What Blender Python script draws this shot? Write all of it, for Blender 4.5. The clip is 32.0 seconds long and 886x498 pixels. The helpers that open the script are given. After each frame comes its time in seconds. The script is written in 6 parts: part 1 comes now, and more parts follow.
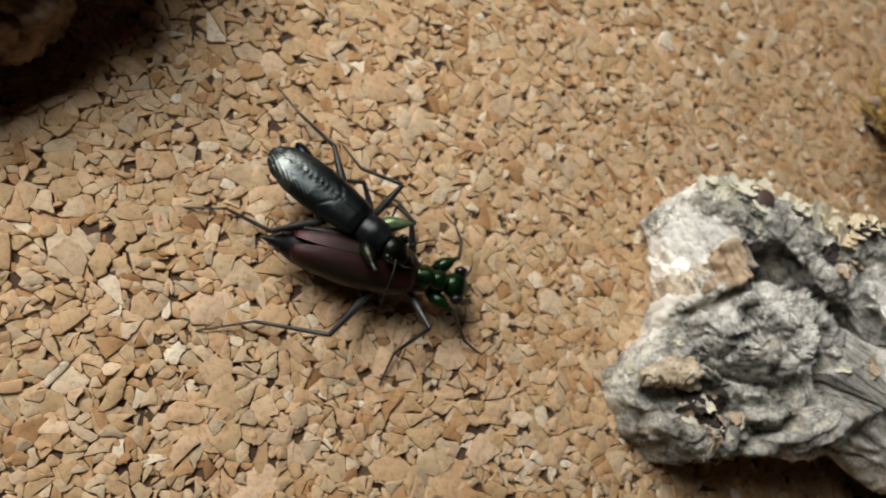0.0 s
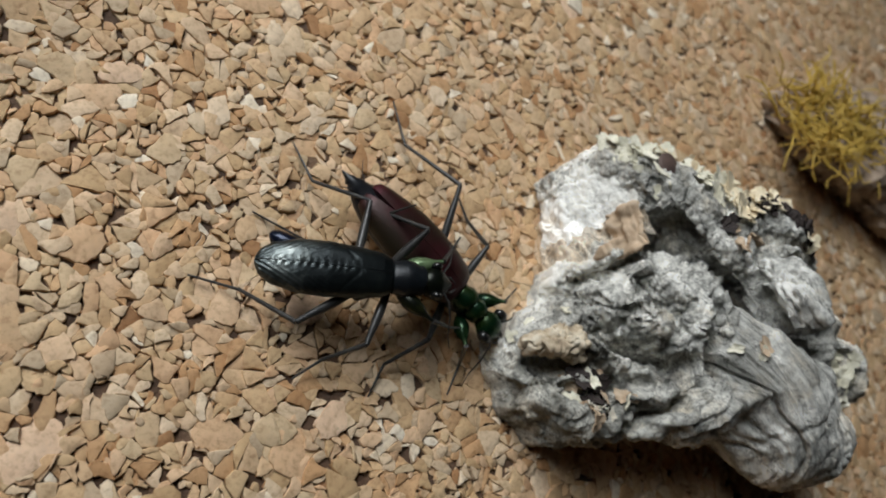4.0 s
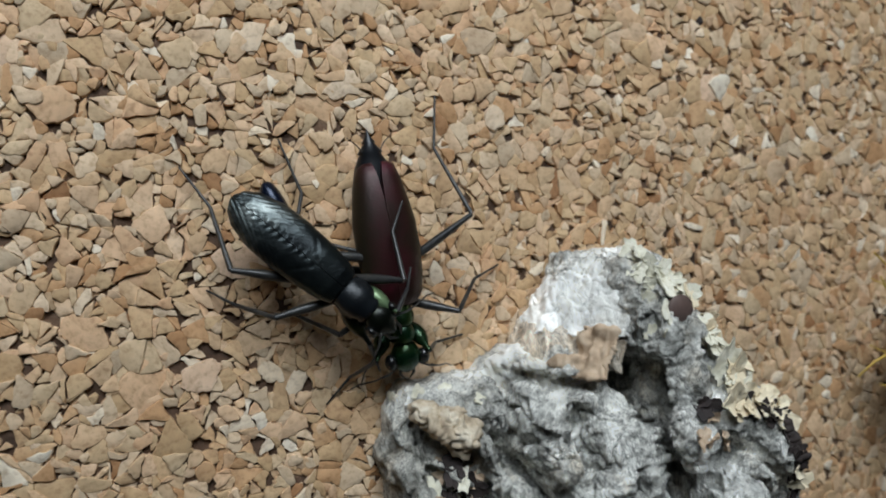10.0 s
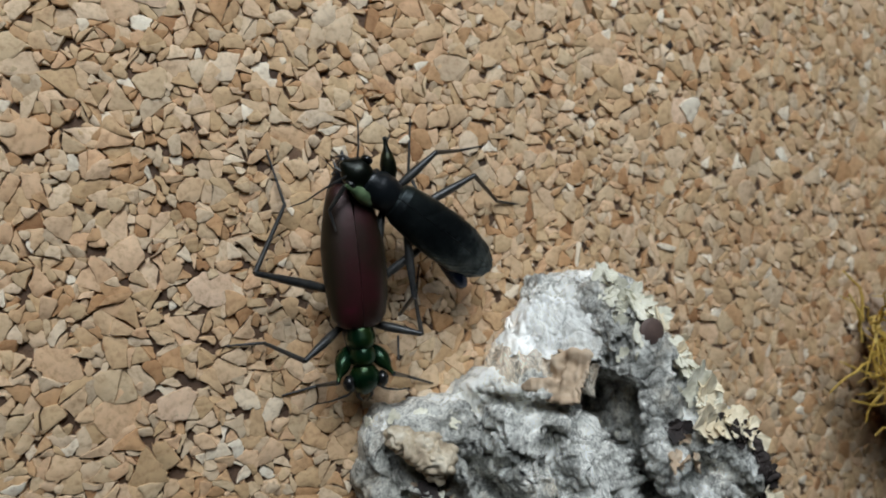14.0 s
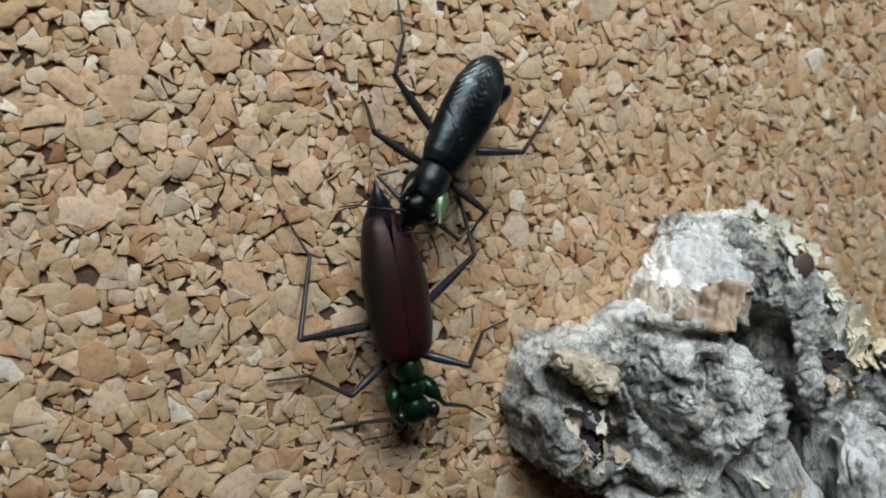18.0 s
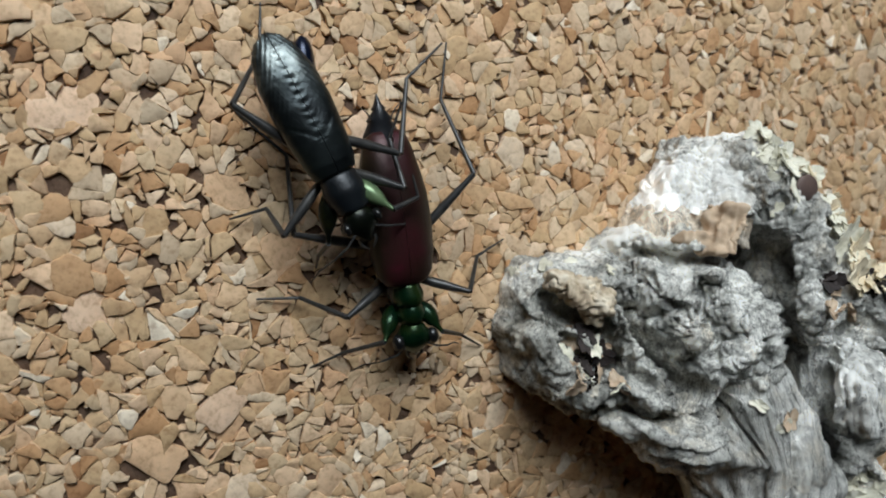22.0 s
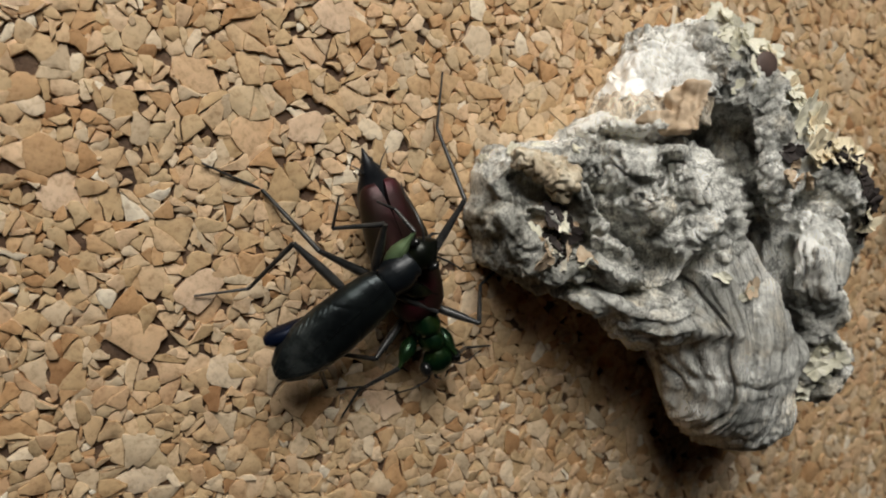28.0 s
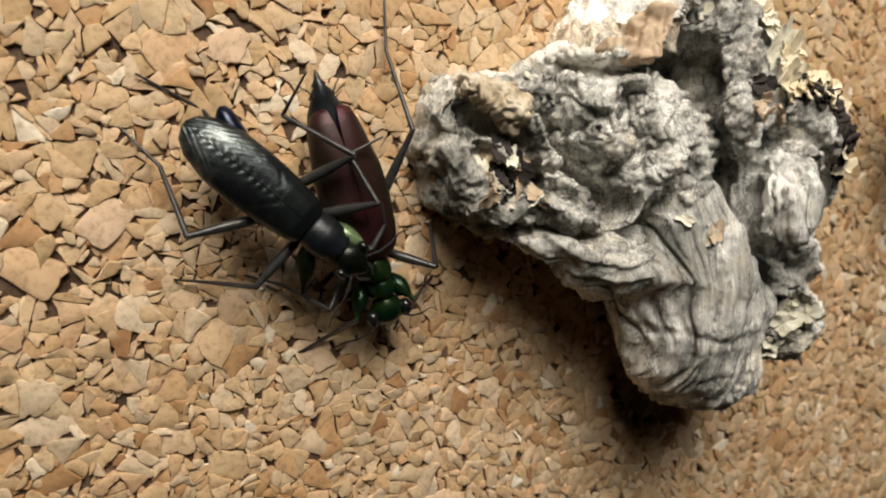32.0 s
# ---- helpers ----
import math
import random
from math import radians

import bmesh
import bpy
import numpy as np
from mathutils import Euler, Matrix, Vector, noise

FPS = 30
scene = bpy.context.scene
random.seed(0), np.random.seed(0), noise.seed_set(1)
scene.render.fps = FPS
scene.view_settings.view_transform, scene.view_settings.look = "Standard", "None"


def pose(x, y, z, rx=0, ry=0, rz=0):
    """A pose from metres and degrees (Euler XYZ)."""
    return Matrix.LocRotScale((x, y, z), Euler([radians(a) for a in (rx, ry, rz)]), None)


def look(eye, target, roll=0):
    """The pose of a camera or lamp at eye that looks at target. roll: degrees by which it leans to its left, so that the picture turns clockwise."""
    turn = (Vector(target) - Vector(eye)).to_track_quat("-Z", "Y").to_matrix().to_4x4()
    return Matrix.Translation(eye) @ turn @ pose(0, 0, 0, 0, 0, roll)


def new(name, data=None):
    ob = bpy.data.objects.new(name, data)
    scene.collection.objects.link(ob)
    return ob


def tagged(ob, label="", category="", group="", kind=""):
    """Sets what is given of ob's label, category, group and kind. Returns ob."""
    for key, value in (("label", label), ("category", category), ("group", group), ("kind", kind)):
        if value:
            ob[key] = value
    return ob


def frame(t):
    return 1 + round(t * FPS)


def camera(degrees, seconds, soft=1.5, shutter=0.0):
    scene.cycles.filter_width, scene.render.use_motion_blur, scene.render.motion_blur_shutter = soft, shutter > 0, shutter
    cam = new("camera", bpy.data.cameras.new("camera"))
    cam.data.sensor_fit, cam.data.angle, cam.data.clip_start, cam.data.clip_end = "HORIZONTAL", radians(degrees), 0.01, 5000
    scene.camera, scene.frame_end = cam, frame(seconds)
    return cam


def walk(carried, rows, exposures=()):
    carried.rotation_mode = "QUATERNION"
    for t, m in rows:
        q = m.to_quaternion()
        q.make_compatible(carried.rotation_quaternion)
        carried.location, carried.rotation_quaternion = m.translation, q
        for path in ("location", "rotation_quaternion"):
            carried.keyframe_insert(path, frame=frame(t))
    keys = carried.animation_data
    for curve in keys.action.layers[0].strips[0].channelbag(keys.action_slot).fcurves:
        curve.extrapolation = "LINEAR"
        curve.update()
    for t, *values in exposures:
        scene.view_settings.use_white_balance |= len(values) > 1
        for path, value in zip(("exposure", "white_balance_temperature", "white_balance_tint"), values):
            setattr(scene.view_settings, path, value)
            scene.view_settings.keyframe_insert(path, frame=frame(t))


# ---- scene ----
from mathutils.bvhtree import BVHTree

MM = 0.001
cam = camera(64.9, 32.0, soft=1.95)
# seconds, place in millimetres, turn in degrees
PATH = [
    (0, -15.80, 2.25, 45.33, 16.85, -20.31, -33.33),
    (0.5, -15.43, 1.36, 44.60, 16.71, -21.42, -33.01),
    (1, -14.95, 0.44, 44.67, 16.44, -22.60, -33.08),
    (1.5, -14.18, -1.75, 44.29, 16.67, -23.24, -33.11),
    (2, -13.11, -3.21, 44.07, 16.83, -24.08, -33.22),
    (2.5, -12.43, -3.88, 43.35, 17.05, -24.77, -33.18),
    (3, -12.77, -4.28, 41.44, 17.11, -25.88, -32.50),
    (3.5, -12.84, -3.38, 40.27, 17.24, -27.44, -31.92),
    (5.5, -11.73, -2.04, 37.11, 17.19, -31.70, -30.32),
    (6, -10.78, -2.27, 37.50, 16.90, -31.75, -30.16),
    (6.5, -11.00, -2.09, 37.58, 15.04, -32.18, -26.67),
    (7, -8.80, -2.80, 40.24, 9.91, -30.45, -15.53),
    (7.5, -3.95, -3.71, 39.54, 2.44, -28.50, -2.88),
    (8, -0.87, -1.69, 41.54, -0.20, -25.68, 0.92),
    (8.5, 0.54, -1.65, 41.83, -0.95, -23.48, 0.87),
    (9, 0.88, -0.78, 41.34, -0.85, -21.97, 1.08),
    (9.5, 0.72, -0.62, 41.43, -0.18, -20.76, 1.40),
    (10, -0.03, -0.99, 41.42, 0.24, -20.19, 0.86),
    (10.5, -0.37, -0.97, 42.03, 0.49, -20.25, 0.66),
    (11, -0.12, -0.94, 42.28, 0.90, -20.71, 0.27),
    (11.5, 0.40, -0.87, 42.50, 1.37, -20.99, 0.10),
    (12, 0.62, -0.68, 42.19, 1.37, -21.05, 0.04),
    (12.5, 0.35, -0.34, 42.24, 1.33, -21.07, 0.02),
    (13, 0.01, -0.01, 42.00, 1.05, -21.39, 0.16),
    (13.5, 0.48, 0.01, 42.08, 1.26, -21.27, 0.19),
    (15.5, 0.10, -0.48, 42.14, 1.17, -21.49, 0.42),
    (16, -1.21, -0.76, 41.83, 1.37, -21.88, 0.46),
    (16.5, -2.91, -1.50, 41.43, 0.87, -21.77, 0.83),
    (17, -5.54, -2.32, 41.01, -0.45, -21.04, 1.20),
    (17.5, -7.27, -2.85, 40.38, -1.01, -20.71, 1.61),
    (18, -9.03, -2.90, 39.93, -1.55, -21.38, 2.05),
    (18.5, -9.36, -4.72, 39.22, -2.45, -21.93, 2.37),
    (19, -9.54, -6.19, 38.58, -3.56, -22.44, 2.53),
    (19.5, -8.86, -6.04, 38.64, -3.93, -22.83, 2.52),
    (20, -8.83, -6.19, 38.58, -4.14, -22.80, 2.63),
    (20.5, -8.74, -5.98, 38.60, -4.33, -22.64, 2.63),
    (21, -8.39, -5.67, 38.58, -4.56, -22.85, 2.55),
    (21.5, -8.46, -5.61, 38.56, -4.64, -22.65, 2.53),
    (22, -8.62, -5.52, 38.49, -4.74, -22.39, 2.54),
    (22.5, -8.13, -5.17, 38.66, -4.87, -22.29, 2.48),
    (23, -7.87, -4.55, 38.77, -5.00, -22.27, 2.31),
    (23.5, -7.51, -4.79, 38.43, -5.06, -22.26, 2.30),
    (24, -7.17, -4.74, 38.53, -4.83, -22.13, 2.15),
    (24.5, -7.16, -4.58, 38.47, -4.87, -22.07, 2.19),
    (25, -7.23, -4.56, 38.51, -4.95, -22.15, 2.23),
    (25.5, -7.36, -4.19, 38.65, -4.80, -21.93, 2.11),
    (27.5, -7.86, -6.19, 40.52, -4.55, -22.20, 1.32),
    (28, -7.96, -10.73, 40.15, -6.16, -23.39, 0.89),
    (28.5, -6.48, -12.90, 39.96, -6.30, -23.99, 0.64),
    (29, -5.76, -13.83, 39.16, -5.71, -24.38, 0.68),
    (29.5, -5.08, -13.87, 38.74, -5.30, -24.38, 0.94),
    (30, -4.77, -13.85, 38.41, -6.65, -24.41, 1.58),
    (30.5, -4.25, -13.98, 38.05, -7.36, -24.11, 1.93),
    (31, -4.23, -14.15, 38.04, -7.56, -24.11, 2.18),
    (31.5, -4.12, -13.97, 38.23, -7.77, -24.15, 2.04),
    (32, -4.11, -13.60, 38.27, -7.85, -24.26, 1.88),
]
# seconds, stops, kelvin and tint of the picture
EXPOSURES = [(0, 0.06, 6300, 8), (2, 0.04, 5800, 7), (4, 0.03, 5750, 6), (6, -0.02, 5360, 4), (13, -0.05, 5420, 4), (18.5, 0.08, 5400, 4), (20, 0.22, 5340, 4), (23, 0.22, 5600, 4), (25.5, 0.22, 5900, 5), (28, 0.2, 6250, 7), (29, 0.58, 6150, 7), (30, 0.62, 6450, 8), (32, 0.64, 6700, 9)]
cam.data.dof.use_dof, cam.data.dof.focus_distance, cam.data.dof.aperture_fstop = True, 0.039, 60.0
walk(cam, [(t, pose(x * MM, y * MM, z * MM, rx, ry, rz)) for t, x, y, z, rx, ry, rz in PATH], EXPOSURES)

# ---- light: soft overcast daylight from the top of the board, plus an added key lamp ----
SUN_ELEVATION, SUN_AZIMUTH = 46, 97          # degrees; azimuth counted from +x towards +y
world = bpy.data.worlds.new("world")
scene.world = world
world.use_nodes = True
wn = world.node_tree.nodes
sky = wn.new("ShaderNodeTexSky")
sky.sky_type = "NISHITA"
sky.sun_disc = False
sky.sun_elevation = radians(SUN_ELEVATION)
sky.sun_rotation = radians(90 - SUN_AZIMUTH)
sky.air_density, sky.dust_density, sky.ozone_density = 1.0, 6.0, 0.6
world.node_tree.links.new(sky.outputs["Color"], wn["Background"].inputs["Color"])
wn["Background"].inputs["Strength"].default_value = 0.06
sun = new("sun", bpy.data.lights.new("sun", "SUN"))
sun.data.energy, sun.data.angle, sun.data.color = 0.5, radians(24), (1.0, 0.95, 0.88)
e, a = radians(SUN_ELEVATION), radians(SUN_AZIMUTH)
sun.matrix_world = look((math.cos(e) * math.cos(a), math.cos(e) * math.sin(a), math.sin(e)), (0, 0, 0))
# soft key lamp added close above the board for direction and falloff, in the wall opening
LAMP_BOX = (-16, 114, 120, 116, 84)          # centre and size in millimetres
added_key_lamp = new("added_key_lamp", bpy.data.lights.new("added_key_lamp", "AREA"))
added_key_lamp.data.shape, added_key_lamp.data.size, added_key_lamp.data.size_y = "RECTANGLE", LAMP_BOX[3] * MM, LAMP_BOX[4] * MM
added_key_lamp.data.energy, added_key_lamp.data.color = 0.237, (1.0, 0.95, 0.88)
added_key_lamp.matrix_world = look((LAMP_BOX[0] * MM, LAMP_BOX[1] * MM, LAMP_BOX[2] * MM), (0.01, -0.01, 0))
scene.view_settings.exposure = 0.0


# ---- small tools ----
def lattice(ix, iy, iz, seed):
    h = (ix * 374761393 + iy * 668265263 + iz * 2147483647 + seed * 974634777) & 0xFFFFFFFF
    h = ((h ^ (h >> 13)) * 1274126177) & 0xFFFFFFFF
    return ((h ^ (h >> 16)) & 0xFFFF) / 32767.5 - 1.0


def grain(p, scale, seed=0, octaves=1):
    """Smooth noise of -1 to 1 at the points p (n, 3), with waves about 1 / scale long."""
    total, gain = np.zeros(len(p)), 1.0
    for o in range(octaves):
        q = p * scale * 2.03 ** o + 31.7 * seed
        i = np.floor(q).astype(np.int64)
        f = q - i
        f = f * f * (3 - 2 * f)
        v = 0
        for dx in (0, 1):
            for dy in (0, 1):
                for dz in (0, 1):
                    w = (f[:, 0] if dx else 1 - f[:, 0]) * (f[:, 1] if dy else 1 - f[:, 1]) * (f[:, 2] if dz else 1 - f[:, 2])
                    v = v + w * lattice(i[:, 0] + dx, i[:, 1] + dy, i[:, 2] + dz, seed + o)
        total += gain * v
        gain *= 0.5
    return total


def mesh_of(name, verts, faces, material, smooth=True, crease=55):
    """A mesh from places in millimetres."""
    me = bpy.data.meshes.new(name)
    me.from_pydata([(v[0] * MM, v[1] * MM, v[2] * MM) for v in verts], [], faces)
    me.materials.append(material)
    if smooth:
        me.polygons.foreach_set("use_smooth", [True] * len(me.polygons))
        me.set_sharp_from_angle(angle=radians(crease))
    me.update()
    return me


def part(name, verts, faces, material, parent=None, label="", smooth=True, crease=55):
    ob = new(name, mesh_of(name, verts, faces, material, smooth, crease))
    ob.parent = parent
    if label:
        tagged(ob, label)
    return ob


def loft(rings):
    """Closed skin over rings of equally many points, with capped ends."""
    n = len(rings[0])
    verts = [p for r in rings for p in r]
    faces = []
    for k in range(len(rings) - 1):
        for j in range(n):
            faces.append((k * n + j, k * n + (j + 1) % n, (k + 1) * n + (j + 1) % n, (k + 1) * n + j))
    faces.append(tuple(range(n - 1, -1, -1)))
    faces.append(tuple(range((len(rings) - 1) * n, len(rings) * n)))
    return verts, faces


def tube(points, radii, n=8):
    """A tube along points with a radius at each."""
    pts = [Vector(p) for p in points]
    rings = []
    up = Vector((0, 0, 1))
    for k, p in enumerate(pts):
        d = (pts[min(k + 1, len(pts) - 1)] - pts[max(k - 1, 0)]).normalized()
        side = d.cross(up)
        side = side.normalized() if side.length > 1e-4 else Vector((0, 1, 0))
        other = side.cross(d).normalized()
        rings.append([p + radii[k] * (math.cos(2 * math.pi * j / n) * side + math.sin(2 * math.pi * j / n) * other) for j in range(n)])
    return loft(rings)


def merged(pieces):
    verts, faces = [], []
    for v, f in pieces:
        k = len(verts)
        verts += [tuple(p) for p in v]
        faces += [tuple(i + k for i in q) for q in f]
    return verts, faces


def ball(cx, cy, cz, rx, ry, rz, n=14, m=8, turn=0.0):
    c, s = math.cos(radians(turn)), math.sin(radians(turn))
    rings = []
    for i in range(m + 1):
        b = math.pi * (0.02 + 0.96 * i / m)
        ring = []
        for j in range(n):
            a = 2 * math.pi * j / n
            x, y, z = rx * math.sin(b) * math.cos(a), ry * math.sin(b) * math.sin(a), -rz * math.cos(b)
            ring.append((cx + c * x - s * y, cy + s * x + c * y, cz + z))
        rings.append(ring)
    return loft(rings)


# ---- materials ----
def nodes_of(name):
    mat = bpy.data.materials.new(name)
    mat.use_nodes = True
    nt = mat.node_tree
    return mat, nt, nt.nodes["Principled BSDF"]


def ramp(nt, source, stops):
    r = nt.nodes.new("ShaderNodeValToRGB")
    while len(r.color_ramp.elements) < len(stops):
        r.color_ramp.elements.new(0.5)
    for el, (at, col) in zip(r.color_ramp.elements, stops):
        el.position, el.color = at, (*col, 1)
    nt.links.new(source, r.inputs["Fac"])
    return r.outputs["Color"]


def noise_node(nt, scale, detail=4, rough=0.6, stretch=(1, 1, 1), distort=0.0, turn=(0, 0, 0)):
    co = nt.nodes.new("ShaderNodeTexCoord")
    mp = nt.nodes.new("ShaderNodeMapping")
    mp.inputs["Scale"].default_value = stretch
    mp.inputs["Rotation"].default_value = [radians(v) for v in turn]
    nt.links.new(co.outputs["Object"], mp.inputs["Vector"])
    tx = nt.nodes.new("ShaderNodeTexNoise")
    tx.inputs["Scale"].default_value, tx.inputs["Detail"].default_value, tx.inputs["Roughness"].default_value = scale, detail, rough
    tx.inputs["Distortion"].default_value = distort
    nt.links.new(mp.outputs["Vector"], tx.inputs["Vector"])
    return tx.outputs["Fac"]


def mixed(nt, fac, a, b, mode="MIX"):
    m = nt.nodes.new("ShaderNodeMix")
    m.data_type, m.blend_type = "RGBA", mode
    for value, socket in ((fac, m.inputs[0]), (a, m.inputs[6]), (b, m.inputs[7])):
        if isinstance(value, (int, float)):
            socket.default_value = value
        elif isinstance(value, tuple):
            socket.default_value = (*value, 1)
        else:
            nt.links.new(value, socket)
    return m.outputs[2]


def bumped(nt, bsdf, height, strength, distance):
    b = nt.nodes.new("ShaderNodeBump")
    b.inputs["Strength"].default_value, b.inputs["Distance"].default_value = strength, distance
    nt.links.new(height, b.inputs["Height"])
    nt.links.new(b.outputs["Normal"], bsdf.inputs["Normal"])


CORK = [(0.0, (0.33, 0.18, 0.085)), (0.025, (0.47, 0.28, 0.135)), (0.1, (0.554, 0.356, 0.188)), (0.24, (0.605, 0.45, 0.268)), (0.34, (0.525, 0.37, 0.203)), (0.45, (0.656, 0.476, 0.297)), (0.56, (0.591, 0.465, 0.297)),
        (0.66, (0.641, 0.421, 0.246)), (0.76, (0.699, 0.552, 0.377)), (0.86, (0.54, 0.436, 0.304)), (0.93, (0.699, 0.501, 0.319)), (0.97, (0.764, 0.646, 0.478)), (1.0, (0.873, 0.805, 0.667))]


def cork_material(name, single, tone=None):
    mat, nt, bsdf = nodes_of(name)
    if single:
        rnd = nt.nodes.new("ShaderNodeObjectInfo").outputs["Random"]
    else:
        rnd = nt.nodes.new("ShaderNodeNewGeometry").outputs["Random Per Island"]
    base = ramp(nt, rnd, CORK if tone is None else [(0.0, tuple(0.93 * c for c in tone)), (1.0, tuple(1.07 * c for c in tone))])
    fine = ramp(nt, noise_node(nt, 2600, 6, 0.7), [(0.28, (0.62, 0.54, 0.46)), (0.5, (1, 1, 1)), (0.75, (1.1, 1.08, 1.05))])
    wide = ramp(nt, noise_node(nt, 500, 3, 0.6), [(0.3, (0.85, 0.8, 0.75)), (0.7, (1.08, 1.08, 1.08))])
    col = mixed(nt, 1.0, mixed(nt, 1.0, base, fine, "MULTIPLY"), wide, "MULTIPLY")
    nt.links.new(col, bsdf.inputs["Base Color"])
    bsdf.inputs["Roughness"].default_value = 0.75
    bsdf.inputs["Specular IOR Level"].default_value = 0.25
    bumped(nt, bsdf, noise_node(nt, 1800, 5, 0.65), 0.5, 0.00012)
    return mat


cork_piece_mat = cork_material("cork_piece", True)
cork_bulk_mat = cork_material("cork_bulk", False)


def plain(name, colours, scale, rough=0.6, metal=0.0, bump=0.0, bump_scale=1500, stretch=(1, 1, 1), spec=0.5, distort=0.0, coat=0.0, bump_size=0.0001):
    mat, nt, bsdf = nodes_of(name)
    k = len(colours) - 1
    nt.links.new(ramp(nt, noise_node(nt, scale, 5, 0.65, stretch, distort), [(0.25 + 0.5 * i / max(k, 1), c) for i, c in enumerate(colours)]), bsdf.inputs["Base Color"])
    bsdf.inputs["Roughness"].default_value, bsdf.inputs["Metallic"].default_value = rough, metal
    bsdf.inputs["Specular IOR Level"].default_value = spec
    bsdf.inputs["Coat Weight"].default_value = coat
    bsdf.inputs["Coat Roughness"].default_value = 0.15
    if bump:
        bumped(nt, bsdf, noise_node(nt, bump_scale, 4, 0.6, stretch, distort), bump, bump_size)
    return mat


cork_base_mat = plain("cork_binder", [(0.015, 0.008, 0.005), (0.06, 0.034, 0.019), (0.11, 0.065, 0.038), (0.19, 0.12, 0.07)], 480, 0.85, bump=0.8, bump_scale=1500, bump_size=0.0003)


def wood_material(name, tones, fibre, turn, crack, dirt, wear=0.7, relief=0.00015, dark_area=None):
    """Weathered wood: streaks along the fibre, fine dark cracks, warm and pale patches."""
    mat, nt, bsdf = nodes_of(name)
    k = len(tones) - 1
    streak = ramp(nt, noise_node(nt, 900, 8, 0.75, fibre, 0.3, turn), [(0.26 + 0.46 * i / k, c) for i, c in enumerate(tones)])
    patch = ramp(nt, noise_node(nt, 330, 6, 0.7), [(0.36, (dirt, dirt, dirt * 0.97)), (0.47, (0.90, 0.90, 0.885)), (0.58, (1.42, 1.415, 1.40))])
    warm = ramp(nt, noise_node(nt, 240, 5, 0.7), [(0.52, (1, 1, 1)), (0.72, (1.08, 0.98, 0.84))])
    lines = ramp(nt, noise_node(nt, 1100, 6, 0.8, fibre, 0.8, turn), [(0.0, (1, 1, 1)), (0.478, (1, 1, 1)), (0.5, (crack, crack, crack)), (0.522, (1, 1, 1))])
    rifts = ramp(nt, noise_node(nt, 420, 6, 0.72, fibre, 0.5, turn), [(0.0, (1, 1, 1)), (0.485, (1, 1, 1)), (0.498, (crack, crack, crack)), (0.504, (crack, crack, crack)), (0.52, (1, 1, 1))])
    broad = ramp(nt, noise_node(nt, 140, 3, 0.6), [(0.40, (0.76, 0.76, 0.74)), (0.60, (1.28, 1.28, 1.26))])
    specks = ramp(nt, noise_node(nt, 3200, 4, 0.75), [(0.30, (0.40, 0.39, 0.38)), (0.38, (0.97, 0.97, 0.96)), (0.62, (1.03, 1.03, 1.02)), (0.70, (1.25, 1.24, 1.21))])
    crackle = nt.nodes.new("ShaderNodeTexVoronoi")
    crackle.feature = "DISTANCE_TO_EDGE"
    crackle.inputs["Scale"].default_value = 330
    wander = nt.nodes.new("ShaderNodeTexNoise")
    wander.inputs["Scale"].default_value, wander.inputs["Detail"].default_value = 500, 5
    co = nt.nodes.new("ShaderNodeTexCoord")
    nt.links.new(co.outputs["Object"], wander.inputs["Vector"])
    shift = nt.nodes.new("ShaderNodeVectorMath")
    shift.operation = "MULTIPLY_ADD"
    shift.inputs[1].default_value = (0.0035, 0.0035, 0.0035)
    nt.links.new(wander.outputs["Color"], shift.inputs[0])
    nt.links.new(co.outputs["Object"], shift.inputs[2])
    nt.links.new(shift.outputs[0], crackle.inputs["Vector"])
    seams = ramp(nt, crackle.outputs["Distance"], [(0.0, (crack * 0.7, crack * 0.7, crack * 0.68)), (0.012, (0.8, 0.8, 0.79)), (0.03, (1, 1, 1))])
    lines = mixed(nt, 1.0, mixed(nt, 1.0, lines, rifts, "MULTIPLY"), broad, "MULTIPLY")
    lines = mixed(nt, wear, mixed(nt, wear, lines, specks, "MULTIPLY"), seams, "MULTIPLY")
    col = mixed(nt, 1.0, mixed(nt, 1.0, mixed(nt, 1.0, streak, patch, "MULTIPLY"), warm, "MULTIPLY"), lines, "MULTIPLY")
    if dark_area:
        # a darker, greyer area with a ragged border: centre and reach in millimetres
        away = nt.nodes.new("ShaderNodeVectorMath")
        away.operation = "DISTANCE"
        away.inputs[1].default_value = tuple(v * MM for v in dark_area[:3])
        nt.links.new(shift.outputs[0], away.inputs[0])
        grey = ramp(nt, away.outputs["Value"], [(0.0, (0.60, 0.595, 0.57)), (dark_area[3] * 0.75 * MM, (0.64, 0.635, 0.61)), (dark_area[3] * 1.1 * MM, (1, 1, 1))])
        col = mixed(nt, 1.0, col, grey, "MULTIPLY")
    nt.links.new(col, bsdf.inputs["Base Color"])
    bsdf.inputs["Roughness"].default_value, bsdf.inputs["Specular IOR Level"].default_value = 0.82, 0.25
    rough = ramp(nt, noise_node(nt, 2200, 7, 0.8, fibre, 0.4, turn), [(0.2, (0, 0, 0)), (0.8, (1, 1, 1))])
    pits = ramp(nt, noise_node(nt, 1300, 5, 0.7), [(0.36, (0.35, 0.35, 0.35)), (0.44, (1, 1, 1))])
    bumped(nt, bsdf, mixed(nt, 0.3, mixed(nt, 0.5, rough, pits, "MULTIPLY"), lines, "MULTIPLY"), 1.0, relief)
    return mat


